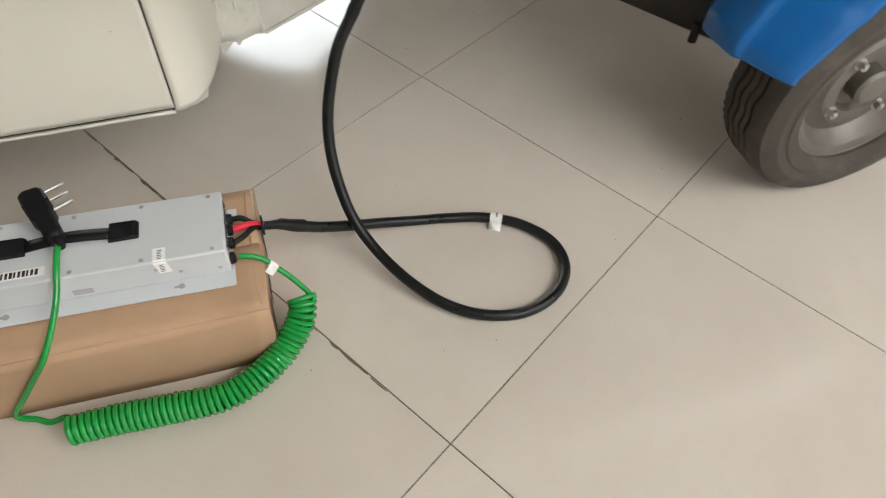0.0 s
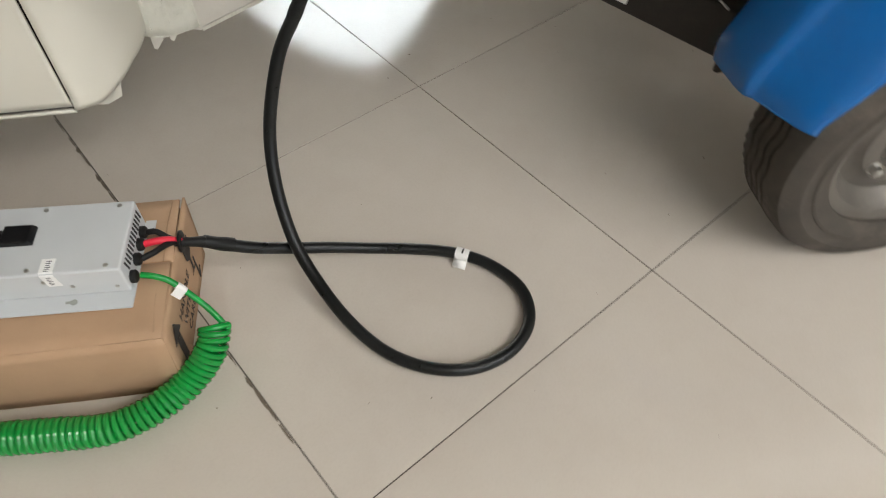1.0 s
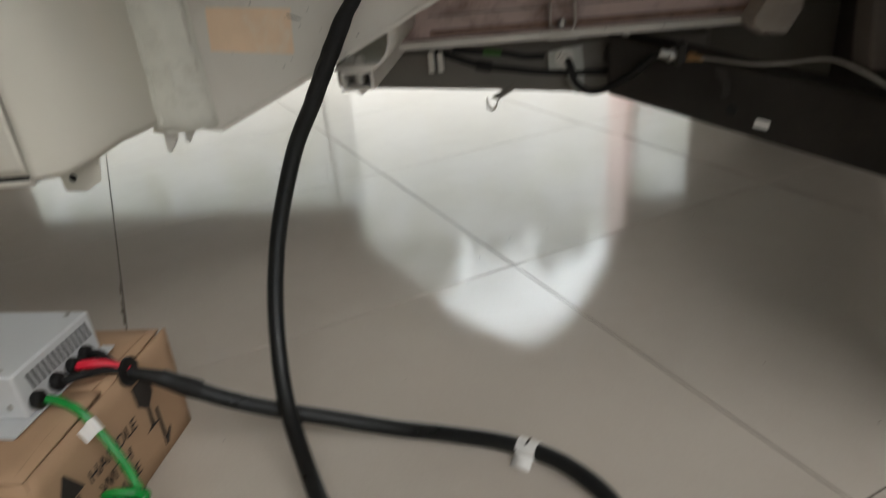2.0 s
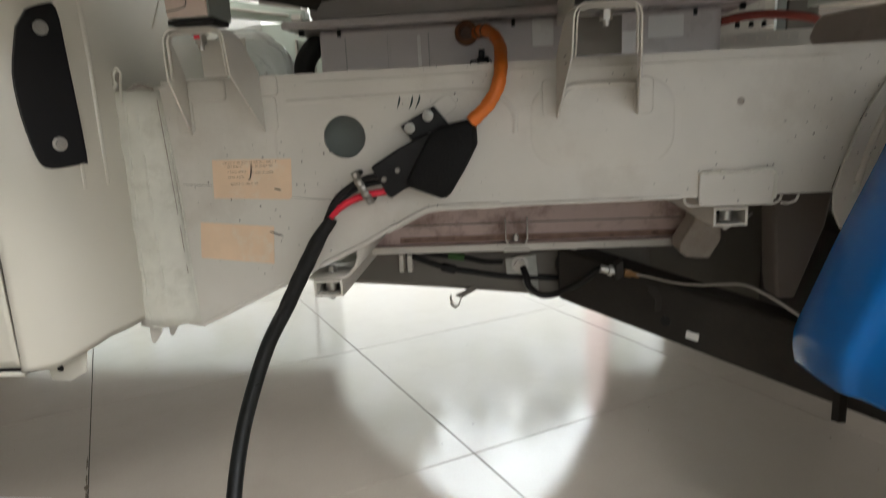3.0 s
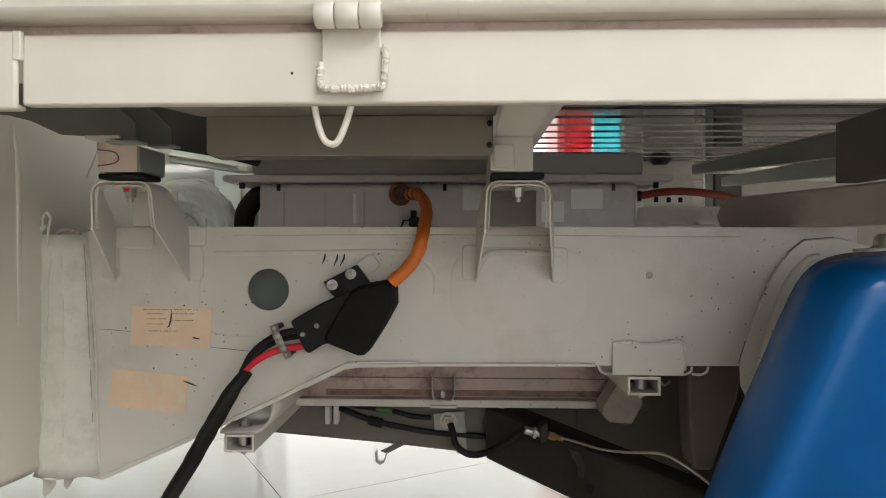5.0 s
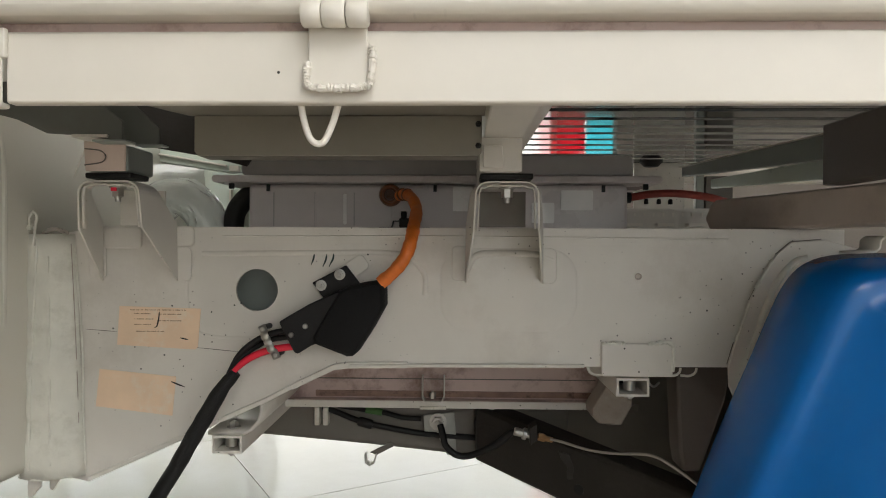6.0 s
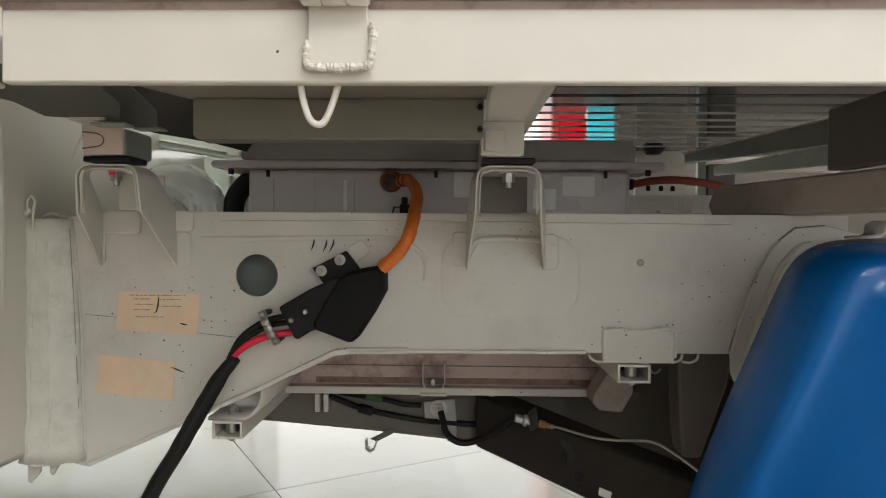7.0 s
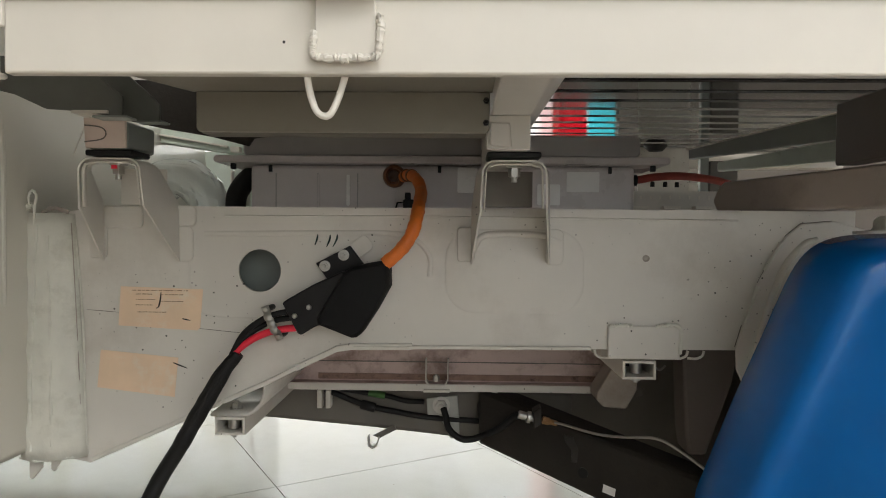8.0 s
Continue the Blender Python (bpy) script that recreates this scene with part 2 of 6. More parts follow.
def make_backdrop():
    """Hazy bright street with trees, far outside the glazing."""
    m, nt, p = node_mat("bright_outdoors")
    co = coords(nt)
    sep = nt.nodes.new("ShaderNodeSeparateXYZ")
    nt.links.new(co, sep.inputs[0])
    leaf = noise_node(nt, 1.7, 8, 0.7, co)
    fine = noise_node(nt, 9.0, 6, 0.7, co)
    tree = mix_node(nt, ramp_node(nt, fine, 0.35, 0.65), (0.42, 0.47, 0.36), (0.85, 0.88, 0.78))
    base = mix_node(nt, ramp_node(nt, leaf, 0.46, 0.56), (0.95, 1.0, 1.0), tree)
    low = ramp_node(nt, sep.outputs["Z"], 1.6, 3.6, 1.0, 0.0)
    col = mix_node(nt, low, base, (1.0, 0.94, 0.87))
    # uneven tree line against the open sky
    crown = nt.nodes.new("ShaderNodeMath")
    crown.operation = 'MULTIPLY_ADD'
    nt.links.new(noise_node(nt, 1.3, 6, 0.7, co), crown.inputs[0])
    crown.inputs[1].default_value = -4.6
    nt.links.new(sep.outputs["Z"], crown.inputs[2])
    tall = nt.nodes.new("ShaderNodeMath")
    tall.operation = 'SUBTRACT'
    nt.links.new(crown.outputs[0], tall.inputs[0])
    nt.links.new(ramp_node(nt, sep.outputs["X"], -2.4, -1.0, 2.4, 0.0), tall.inputs[1])
    open_sky = ramp_node(nt, tall.outputs[0], 2.55, 2.75)
    gaps = ramp_node(nt, noise_node(nt, 0.9, 7, 0.72, co), 0.44, 0.56, 0.35, 1.0)
    glow = nt.nodes.new("ShaderNodeMath")
    glow.operation = 'MULTIPLY'
    nt.links.new(open_sky, glow.inputs[0])
    nt.links.new(gaps, glow.inputs[1])
    col = mix_node(nt, open_sky, col, (0.93, 0.97, 1.0))
    nt.links.new(col, p.inputs["Emission Color"])
    nt.links.new(ramp_node(nt, glow.outputs[0], 0.0, 1.0, 3.4, 19.0), p.inputs["Emission Strength"])
    p.inputs["Base Color"].default_value = (0.0, 0.0, 0.0, 1)
    p.inputs["Roughness"].default_value = 1.0
    return m


OUTDOORS = make_backdrop()


# ---- mesh helpers ----
def part(name, bm, material, parent=None, label="", smooth=True, bevel=0.0, solid=0.0, angle=40):
    """Links a bmesh as one mesh object under its thing or part."""
    bmesh.ops.recalc_face_normals(bm, faces=bm.faces[:])
    me = bpy.data.meshes.new(name)
    bm.to_mesh(me)
    bm.free()
    me.materials.append(material)
    ob = new(name, me)
    if smooth:
        for poly in me.polygons:
            poly.use_smooth = True
        me.set_sharp_from_angle(angle=radians(angle))
    if solid:
        md = ob.modifiers.new("thickness", 'SOLIDIFY')
        md.thickness, md.offset = solid, 0.0
    if bevel:
        md = ob.modifiers.new("rounded_edges", 'BEVEL')
        md.width, md.segments, md.limit_method, md.angle_limit = bevel, 2, 'ANGLE', radians(35)
    if parent is not None:
        ob.parent = parent
    if label:
        tagged(ob, label=label)
    return ob


def thing(name, label, category, group="", kind="", at=(0, 0, 0)):
    ob = new(name)
    ob.empty_display_size = 0.05
    ob.location = at
    return tagged(ob, label, category, group, kind)


def add_box(bm, x0, x1, y0, y1, z0, z1):
    v = [bm.verts.new((x, y, z)) for z in (z0, z1) for y in (y0, y1) for x in (x0, x1)]
    for f in ((0, 2, 3, 1), (4, 5, 7, 6), (0, 1, 5, 4), (2, 6, 7, 3), (0, 4, 6, 2), (1, 3, 7, 5)):
        bm.faces.new([v[i] for i in f])
    return v


def boxm(x0, x1, y0, y1, z0, z1):
    bm = bmesh.new()
    add_box(bm, x0, x1, y0, y1, z0, z1)
    return bm


def prism(poly, y0, y1):
    """A flat plate: an outline in x and z between two y."""
    bm = bmesh.new()
    a = [bm.verts.new((x, y0, z)) for x, z in poly]
    b = [bm.verts.new((x, y1, z)) for x, z in poly]
    bm.faces.new(a)
    bm.faces.new(b[::-1])
    n = len(poly)
    for i in range(n):
        bm.faces.new((a[i], b[i], b[(i + 1) % n], a[(i + 1) % n]))
    return bm


def prism_x(poly, x0, x1):
    """A bar along x with an outline in y and z."""
    return moved(prism(poly, x0, x1), Matrix(((0, 1, 0, 0), (1, 0, 0, 0), (0, 0, 1, 0), (0, 0, 0, 1))))


def prism_z(poly, z0, z1):
    """A level plate with an outline in x and y."""
    return moved(prism(poly, z0, z1), Matrix(((1, 0, 0, 0), (0, 0, 1, 0), (0, 1, 0, 0), (0, 0, 0, 1))))


def add_prism(bm, poly, y0, y1):
    other = prism(poly, y0, y1)
    me = bpy.data.meshes.new("tmp")
    other.to_mesh(me)
    other.free()
    bm.from_mesh(me)
    bpy.data.meshes.remove(me)


def spline(points, steps=8):
    """A smooth curve through points."""
    p = [Vector(q) for q in points]
    p = [2 * p[0] - p[1]] + p + [2 * p[-1] - p[-2]]
    out = []
    for i in range(1, len(p) - 2):
        for k in range(steps):
            t = k / steps
            a, b, c, d = p[i - 1], p[i], p[i + 1], p[i + 2]
            out.append(0.5 * (2 * b + (c - a) * t + (2 * a - 5 * b + 4 * c - d) * t * t + (3 * b - a - 3 * c + d) * t ** 3))
    out.append(p[-2].copy())
    return out


def tube(points, r, seg=12, caps=True, bm=None, flat=1.0):
    """A round bar along a line; r is a number or a function of 0..1."""
    bm = bm or bmesh.new()
    pts = [Vector(q) for q in points]
    n = len(pts)
    up = None
    rings = []
    for i, q in enumerate(pts):
        d = (pts[min(i + 1, n - 1)] - pts[max(i - 1, 0)]).normalized()
        if up is None:
            up = d.orthogonal().normalized()
        up = (up - d * up.dot(d)).normalized()
        side = d.cross(up)
        rad = r(i / (n - 1)) if callable(r) else r
        rings.append([bm.verts.new(q + rad * (math.cos(a) * up + flat * math.sin(a) * side)) for a in (2 * math.pi * k / seg for k in range(seg))])
    for a, b in zip(rings, rings[1:]):
        for k in range(seg):
            bm.faces.new((a[k], a[(k + 1) % seg], b[(k + 1) % seg], b[k]))
    if caps:
        bm.faces.new(rings[0][::-1])
        bm.faces.new(rings[-1])
    return bm


def lathe(profile, seg=48, axis='Y', ring_only=False):
    """A turned solid; profile of (radius, along)."""
    bm = bmesh.new()
    rings = []
    for r, h in profile:
        ring = []
        for k in range(seg):
            a = 2 * math.pi * k / seg
            c, s = r * math.cos(a), r * math.sin(a)
            ring.append(bm.verts.new((c, h, s) if axis == 'Y' else (c, s, h) if axis == 'Z' else (h, c, s)))
        rings.append(ring)
    for a, b in zip(rings, rings[1:]):
        for k in range(seg):
            bm.faces.new((a[k], a[(k + 1) % seg], b[(k + 1) % seg], b[k]))
    if ring_only:
        for k in range(seg):
            bm.faces.new((rings[-1][k], rings[-1][(k + 1) % seg], rings[0][(k + 1) % seg], rings[0][k]))
    else:
        bm.faces.new(rings[0])
        bm.faces.new(rings[-1][::-1])
    return bm


def sheet(rows):
    """A surface through rows of points."""
    bm = bmesh.new()
    vs = [[bm.verts.new(q) for q in row] for row in rows]
    for a, b in zip(vs, vs[1:]):
        for k in range(len(a) - 1):
            bm.faces.new((a[k], a[k + 1], b[k + 1], b[k]))
    return bm


def moved(bm, m):
    bmesh.ops.transform(bm, matrix=m, verts=bm.verts[:])
    return bm


def hex_bolt(parent, at, r=0.007, h=0.006, axis='Y', washer=True, mat=None, name="bolt"):
    """A hex head with washer and stud end; looks along minus y."""
    bm = lathe([(r * 1.4, 0.0), (r * 1.4, -0.0012), (r * 1.05, -0.0014), (r * 1.05, -0.0016)], 20) if washer else bmesh.new()
    hexa = [(r * math.cos(math.pi / 3 * k), r * math.sin(math.pi / 3 * k)) for k in range(6)]
    add_prism(bm, hexa, -0.0015 - h, -0.0012)
    tip = lathe([(r * 0.55, -h), (r * 0.55, -h - 0.003), (r * 0.4, -h - 0.004)], 12)
    me = bpy.data.meshes.new("tmp")
    tip.to_mesh(me)
    tip.free()
    bm.from_mesh(me)
    bpy.data.meshes.remove(me)
    turn = {'Y': Matrix.Identity(4), 'Z': pose(0, 0, 0, -90, 0, 0), 'D': pose(0, 0, 0, 90, 0, 0)}[axis] if isinstance(axis, str) else axis
    moved(bm, Matrix.Translation(at) @ turn)
    return part(name, bm, mat or STEEL, parent, smooth=False)


def text_mesh(body, size):
    cu = bpy.data.curves.new("lettering", 'FONT')
    cu.body, cu.size, cu.extrude = body, size, 0.0002
    cu.align_x = 'LEFT'
    ob = bpy.data.objects.new("lettering", cu)
    scene.collection.objects.link(ob)
    bpy.context.view_layer.update()
    me = bpy.data.meshes.new_from_object(ob.evaluated_get(bpy.context.evaluated_depsgraph_get()))
    bpy.data.objects.remove(ob)
    bpy.data.curves.remove(cu)
    bm = bmesh.new()
    bm.from_mesh(me)
    bpy.data.meshes.remove(me)
    return bm


# ---- the room ----
X0, X1, Y0, Y1, H = -5.4, 4.6, -2.8, 3.2, 4.0


def structure(name, bm, mat, label="", parent=None, **k):
    ob = part(name, bm, mat, parent, label, **k)
    return tagged(ob, kind="structure")


def wall_with_opening(name, y0, y1, a, b, c, d, label):
    bm = bmesh.new()
    add_box(bm, X0, a, y0, y1, 0, H)
    add_box(bm, b, X1, y0, y1, 0, H)
    add_box(bm, a, b, y0, y1, d, H)
    if c > 0:
        add_box(bm, a, b, y0, y1, 0, c)
    return structure(name, bm, WALL, label, smooth=False)


structure("wall_west", boxm(X0 - 0.15, X0, Y0 - 0.15, Y1 + 0.15, 0, H), WALL, "plain off-white plastered showroom side wall", smooth=False)
structure("wall_east", boxm(X1, X1 + 0.15, Y0 - 0.15, Y1 + 0.15, 0, H), WALL, "plain off-white plastered showroom side wall", smooth=False)
wall_with_opening("wall_south", Y0 - 0.15, Y0, -0.15, 3.7, 0.35, 3.85, "off-white wall round wide shop-front glazing")
bm = bmesh.new()
for box in ((X0, -3.6, 0, H), (1.12, X1, 0, H), (-3.6, -1.15, 1.2, H), (0.74, 1.12, 1.25, H), (0.60, 1.12, 0, 0.24)):
    add_box(bm, box[0], box[1], Y1, Y1 + 0.15, box[2], box[3])
arc = []
for k in range(25):
    x = -1.15 + 1.89 * k / 24
    arc.append((x, 2.42 - (0.95 * (abs(x) / 1.15) ** 1.5 if x < 0 else 0.95 * (x / 0.70) ** 2)))
add_prism(bm, arc + [(0.74, H), (-1.15, H)], Y1, Y1 + 0.15)
structure("wall_north", bm, TAUPE, "taupe painted wall round an arched doorway and low glazing", smooth=False)
structure("ceiling", boxm(X0 - 0.15, X1 + 0.15, Y0 - 0.15, Y1 + 0.15, H, H + 0.12), CEIL, "plain white showroom ceiling", smooth=False)


def glazing(name, y, a, b, c, d, n, mw=0.05):
    win = tagged(new(name), "wide aluminium-framed shop glazing with clear panes", "window", kind="structure")
    w = (b - a) / n
    for i in range(n + 1):
        x = a + i * w
        lo, hi = (x, x + mw) if i == 0 else (x - mw, x) if i == n else (x - mw / 2, x + mw / 2)
        part("mullion", boxm(lo, hi, y - 0.03, y + 0.03, c + 0.05, d - 0.05), ALUFRAME, win, smooth=False)
    part("sill", boxm(a, b, y - 0.03, y + 0.03, c, c + 0.05), ALUFRAME, win, smooth=False)
    part("head", boxm(a, b, y - 0.03, y + 0.03, d - 0.05, d), ALUFRAME, win, smooth=False)
    for i in range(n):
        g = part("pane", boxm(a + i * w + mw * 0.6, a + (i + 1) * w - mw * 0.6, y - 0.004, y + 0.004, c + 0.05, d - 0.05), GLASS, win, smooth=False)
        g.visible_shadow = False
    return win


glazing("window_1", Y1 + 0.19, -1.28, 0.79, -0.10, 2.6, 1, 0.003)
glazing("window_2", Y1 + 0.19, -3.75, -1.281, -0.10, 1.35, 1, 0.003)
glazing("window_4", Y1 + 0.19, 0.791, 1.45, -0.10, 1.35, 1, 0.003)
glazing("window_3", Y0 - 0.08, -0.15, 3.7, 0.35, 3.85, 4)
structure("ground", boxm(-60, 60, -60, 60, -0.3, -0.12), PAVING, "pale paved ground outside the showroom", smooth=False)
structure("backdrop", boxm(-20, 20, 10.0, 10.1, -0.1, 12), OUTDOORS, "hazy bright street with trees beyond the glass", smooth=False)

# ---- vehicle ----
truck = thing("cargo_three_wheeler", "cream-painted electric cargo three-wheeler with blue rear mudguard on tiled floor", "vehicle")


def plate_with_hole(poly, centre, r, y0, y1):
    bm = bmesh.new()
    ed = []

    def loop(pts, y):
        vs = [bm.verts.new((x, y, z)) for x, z in pts]
        return vs, [bm.edges.new((vs[i], vs[(i + 1) % len(vs)])) for i in range(len(vs))]
    circ = [(centre[0] + r * math.cos(2 * math.pi * k / 40), centre[1] + r * math.sin(2 * math.pi * k / 40)) for k in range(40)]
    o0, e0 = loop(poly, y0)
    c0, e1 = loop(circ, y0)
    bmesh.ops.triangle_fill(bm, edges=e0 + e1, use_beauty=True)
    o1, e2 = loop(poly, y1)
    c1, e3 = loop(circ, y1)
    bmesh.ops.triangle_fill(bm, edges=e2 + e3, use_beauty=True)
    for a, b in ((o0, o1), (c0, c1)):
        for i in range(len(a)):
            bm.faces.new((a[i], a[(i + 1) % len(a)], b[(i + 1) % len(a)], b[i]))
    return bm


YC = -0.256            # outer face of the near chassis member
outline = [(-0.375, 0.335), (-0.331, 0.326), (-0.30, 0.340), (-0.113, 0.424), (-0.05, 0.457), (-0.03, 0.465), (0.0, 0.469), (0.05, 0.470),
           (0.447, 0.472), (0.52, 0.50), (0.575, 0.52), (0.575, 0.636), (-0.30, 0.636), (-0.345, 0.630), (-0.375, 0.624)]
side = part("chassis_member", plate_with_hole(outline, (-0.123, 0.560), 0.0255, YC, YC + 0.004), CHASSIS, truck, "pale painted pressed-steel chassis side with dark specks", smooth=False)
part("inner_web", prism([(x * 0.995, z) for x, z in outline], YC + 0.055, YC + 0.059), GREYGREEN, truck, smooth=False)
bm = bmesh.new()
add_box(bm, -0.345, 0.575, YC + 0.0042, YC + 0.0548, 0.632, 0.636)
part("top_flange", bm, CHASSIS, side, smooth=False)
low = [(-0.331, 0.326), (-0.113, 0.424), (-0.03, 0.465), (0.05, 0.470), (0.447, 0.472)]
bm = sheet([[(x, YC + 0.0042, z + 0.002) for x, z in low], [(x, YC + 0.0548, z + 0.002) for x, z in low]])
part("bottom_flange", bm, CHASSIS, side, solid=0.003)

# folded lip along the sloping lower edge
for n, (pts, w) in enumerate((([(-0.328, 0.3285), (-0.245, 0.366), (-0.168, 0.4015)], 0.006), ([(-0.165, 0.403), (-0.113, 0.4265), (-0.075, 0.446)], 0.006),
                              ([(-0.078, 0.444), (-0.029, 0.468), (-0.012, 0.4705), (0.06, 0.4715)], 0.0075), ([(-0.01, 0.470), (0.10, 0.4715), (0.27, 0.4725)], 0.004))):
    poly = [(x, z - w * 0.45) for x, z in pts] + [(x, z + w * 0.55) for x, z in reversed(pts)]
    part("folded_lip", prism(poly, YC - 0.0032 - 0.0012 * n, YC - 0.0002), CHASSIS, side, bevel=0.001)


def rounded(x0, x1, z0, z1, r, n=6, skew=0.0):
    out = []
    for cx, cz, a0 in ((x1 - r, z1 - r, 0), (x0 + r, z1 - r, 90), (x0 + r, z0 + r, 180), (x1 - r, z0 + r, 270)):
        for k in range(n + 1):
            a = radians(a0 + 90 * k / n)
            out.append((cx + r * math.cos(a), cz + r * math.sin(a) + skew * (cx + r * math.cos(a) - x0)))
    return out


def emboss(poly, h, name="pressed_panel"):
    """A shallow raised field with sloping rim."""
    cx, cz = sum(p[0] for p in poly) / len(poly), sum(p[1] for p in poly) / len(poly)
    bm = bmesh.new()
    loops = []
    for k, y in ((1.0, YC - 0.0001), (0.985, YC - h * 0.6), (0.965, YC - h)):
        loops.append([bm.verts.new((cx + (x - cx) * k, y, cz + (z - cz) * (1 - (1 - k) * 1.8))) for x, z in poly])
    n = len(poly)
    for a, b in zip(loops, loops[1:]):
        for i in range(n):
            bm.faces.new((a[i], a[(i + 1) % n], b[(i + 1) % n], b[i]))
    bm.faces.new(loops[-1])
    return part(name, bm, CHASSIS, side, angle=60)


emboss(rounded(0.098, 0.262, 0.512, 0.612, 0.035), 0.0009)
part("pressed_bead", tube([Vector(q) + Vector((0, 0.0032, 0)) for q in spline([(-0.19, YC, 0.6035), (-0.05, YC, 0.6055), (0.03, YC, 0.606), (0.06, YC, 0.600), (0.079, YC, 0.580), (0.08, YC, 0.555)], 8)], 0.0045, 12), CHASSIS, side)
part("pressed_bead", tube([Vector(q) + Vector((0, 0.0039, 0)) for q in spline([(-0.20, YC, 0.60), (-0.208, YC, 0.56), (-0.20, YC, 0.515), (-0.17, YC, 0.503), (-0.10, YC, 0.502)], 8)], 0.0045, 12), CHASSIS, side)
part("pressed_bead", tube([Vector(q) + Vector((0, 0.0032, 0)) for q in spline([(0.13, YC - 0.002, 0.585), (0.14, YC - 0.002, 0.602), (0.16, YC - 0.002, 0.606), (0.21, YC - 0.002, 0.605), (0.235, YC - 0.002, 0.598)], 8)], 0.0045, 12), CHASSIS, side)
part("pressed_bead", tube([(-0.165, YC, 0.625), (0.09, YC, 0.626), (0.44, YC, 0.624)], 0.0012, 6), CHASSIS, side)
part("plug", lathe([(0.0042, 0), (0.0040, -0.0014), (0.0030, -0.0016), (0.0026, -0.0006)], 16), GREYBROWN, side).location = (0.334, YC, 0.579)

# curved gusset plate that follows the wheel arch
arch = [(0.449, 0.430), (0.440, 0.450), (0.439, 0.472), (0.447, 0.503), (0.456, 0.529), (0.465, 0.556), (0.477, 0.578), (0.495, 0.607), (0.512, 0.621), (0.55, 0.624), (0.64, 0.60), (0.60, 0.45), (0.50, 0.40)]
gus = part("arch_gusset", prism(arch, YC - 0.004, YC - 0.0005), CHASSIS, truck, bevel=0.0012)


def bead(points, r, parent, seed=1, mat=None, name="weld_bead"):
    """A lumpy run of weld or sealer."""
    g = random.Random(seed)
    pts = spline(points, 10)
    jit = [0.75 + 0.5 * g.random() for _ in pts]
    return part(name, tube([q + Vector((g.uniform(-.1, .1) * r, 0, g.uniform(-.3, .3) * r)) for q in pts], lambda t: r * jit[int(t * (len(pts) - 1))], 8), mat or SEALER, parent)


bead([(0.4485, YC - 0.004, 0.505), (0.456, YC - 0.004, 0.527), (0.463, YC - 0.004, 0.548)], 0.0021, gus, 3)
bead([(0.470, YC - 0.004, 0.566), (0.478, YC - 0.004, 0.580), (0.490, YC - 0.004, 0.599)], 0.0021, gus, 5)
for pts in ([(0.4390, 0.476), (0.4465, 0.502)], [(0.4640, 0.552), (0.4765, 0.577)], [(0.4945, 0.6065), (0.512, 0.6212), (0.548, 0.6245)]):
    part("weld_crack", tube([(x - 0.0006, YC - 0.0012, z) for x, z in pts], 0.0005, 6), UNDER, gus)
part("gusset_rib", tube(spline([(0.462, YC - 0.0035, 0.470), (0.471, YC - 0.0035, 0.508), (0.484, YC - 0.0035, 0.549), (0.496, YC - 0.0035, 0.575), (0.515, YC - 0.0035, 0.597), (0.530, YC - 0.0035, 0.602)], 8), 0.0042, 10), CHASSIS, gus)

# sealed flange where cab and chassis meet
plan_low = [(-0.408, -0.262), (-0.402, -0.272), (-0.392, -0.276), (-0.383, -0.2745), (-0.374, -0.2755), (-0.360, -0.275), (-0.350, -0.269), (-0.340, -0.264), (-0.331, -0.2575)]
plan_top = [(-0.398, -0.262), (-0.394, -0.271), (-0.388, -0.273), (-0.382, -0.272), (-0.376, -0.2725), (-0.368, -0.272), (-0.360, -0.267), (-0.353, -0.262), (-0.345, -0.2575)]
rows = []
for i in range(19):
    t = i / 18
    z = 0.334 + t * 0.292
    w = 0.0012 * math.sin(i * 2.1) + 0.0008 * math.sin(i * 5.3)
    rows.append([(a[0] + (b[0] - a[0]) * t, a[1] + (b[1] - a[1]) * t + w * (0 < k < 8), z) for k, (a, b) in enumerate(zip(plan_low, plan_top))])
seam = part("seam_flange", sheet(rows), SEALER, truck, "lumpy sealed seam between cab and chassis", solid=0.003)
bead([(-0.331, YC - 0.002, 0.336), (-0.334, YC - 0.002, 0.42), (-0.336, YC - 0.002, 0.50), (-0.342, YC - 0.002, 0.58), (-0.346, YC - 0.002, 0.625)], 0.0013, seam, 7)
bead([(-0.404, -0.272, 0.336), (-0.38, -0.276, 0.333), (-0.355, -0.271, 0.335), (-0.340, -0.264, 0.335)], 0.0017, seam, 9)
bead([(-0.397, -0.270, 0.618), (-0.394, -0.272, 0.632), (-0.388, -0.273, 0.636)], 0.0032, seam, 11)
bead([(-0.378, -0.268, 0.627), (-0.365, -0.268, 0.632), (-0.350, -0.262, 0.628)], 0.0024, seam, 12, GREYBROWN)
for x0, x1, z0, y in ((-0.396, -0.380, 0.310, -0.268), (-0.372, -0.358, 0.319, -0.264)):
    part("bent_tab", prism([(x0, 0.334), (x0, z0), (x0 + 0.004, z0 - 0.002), (x1, z0 + 0.013), (x1, 0.334)], y, y + 0.003), CHASSIS, seam, bevel=0.0006)

# cab rear corner and door
CX, CY, RX, RY = -0.470, -0.285, 0.076, 0.124


def cab_curve(a):
    return CX + RX * math.sin(radians(a)), CY - RY * math.cos(radians(a))


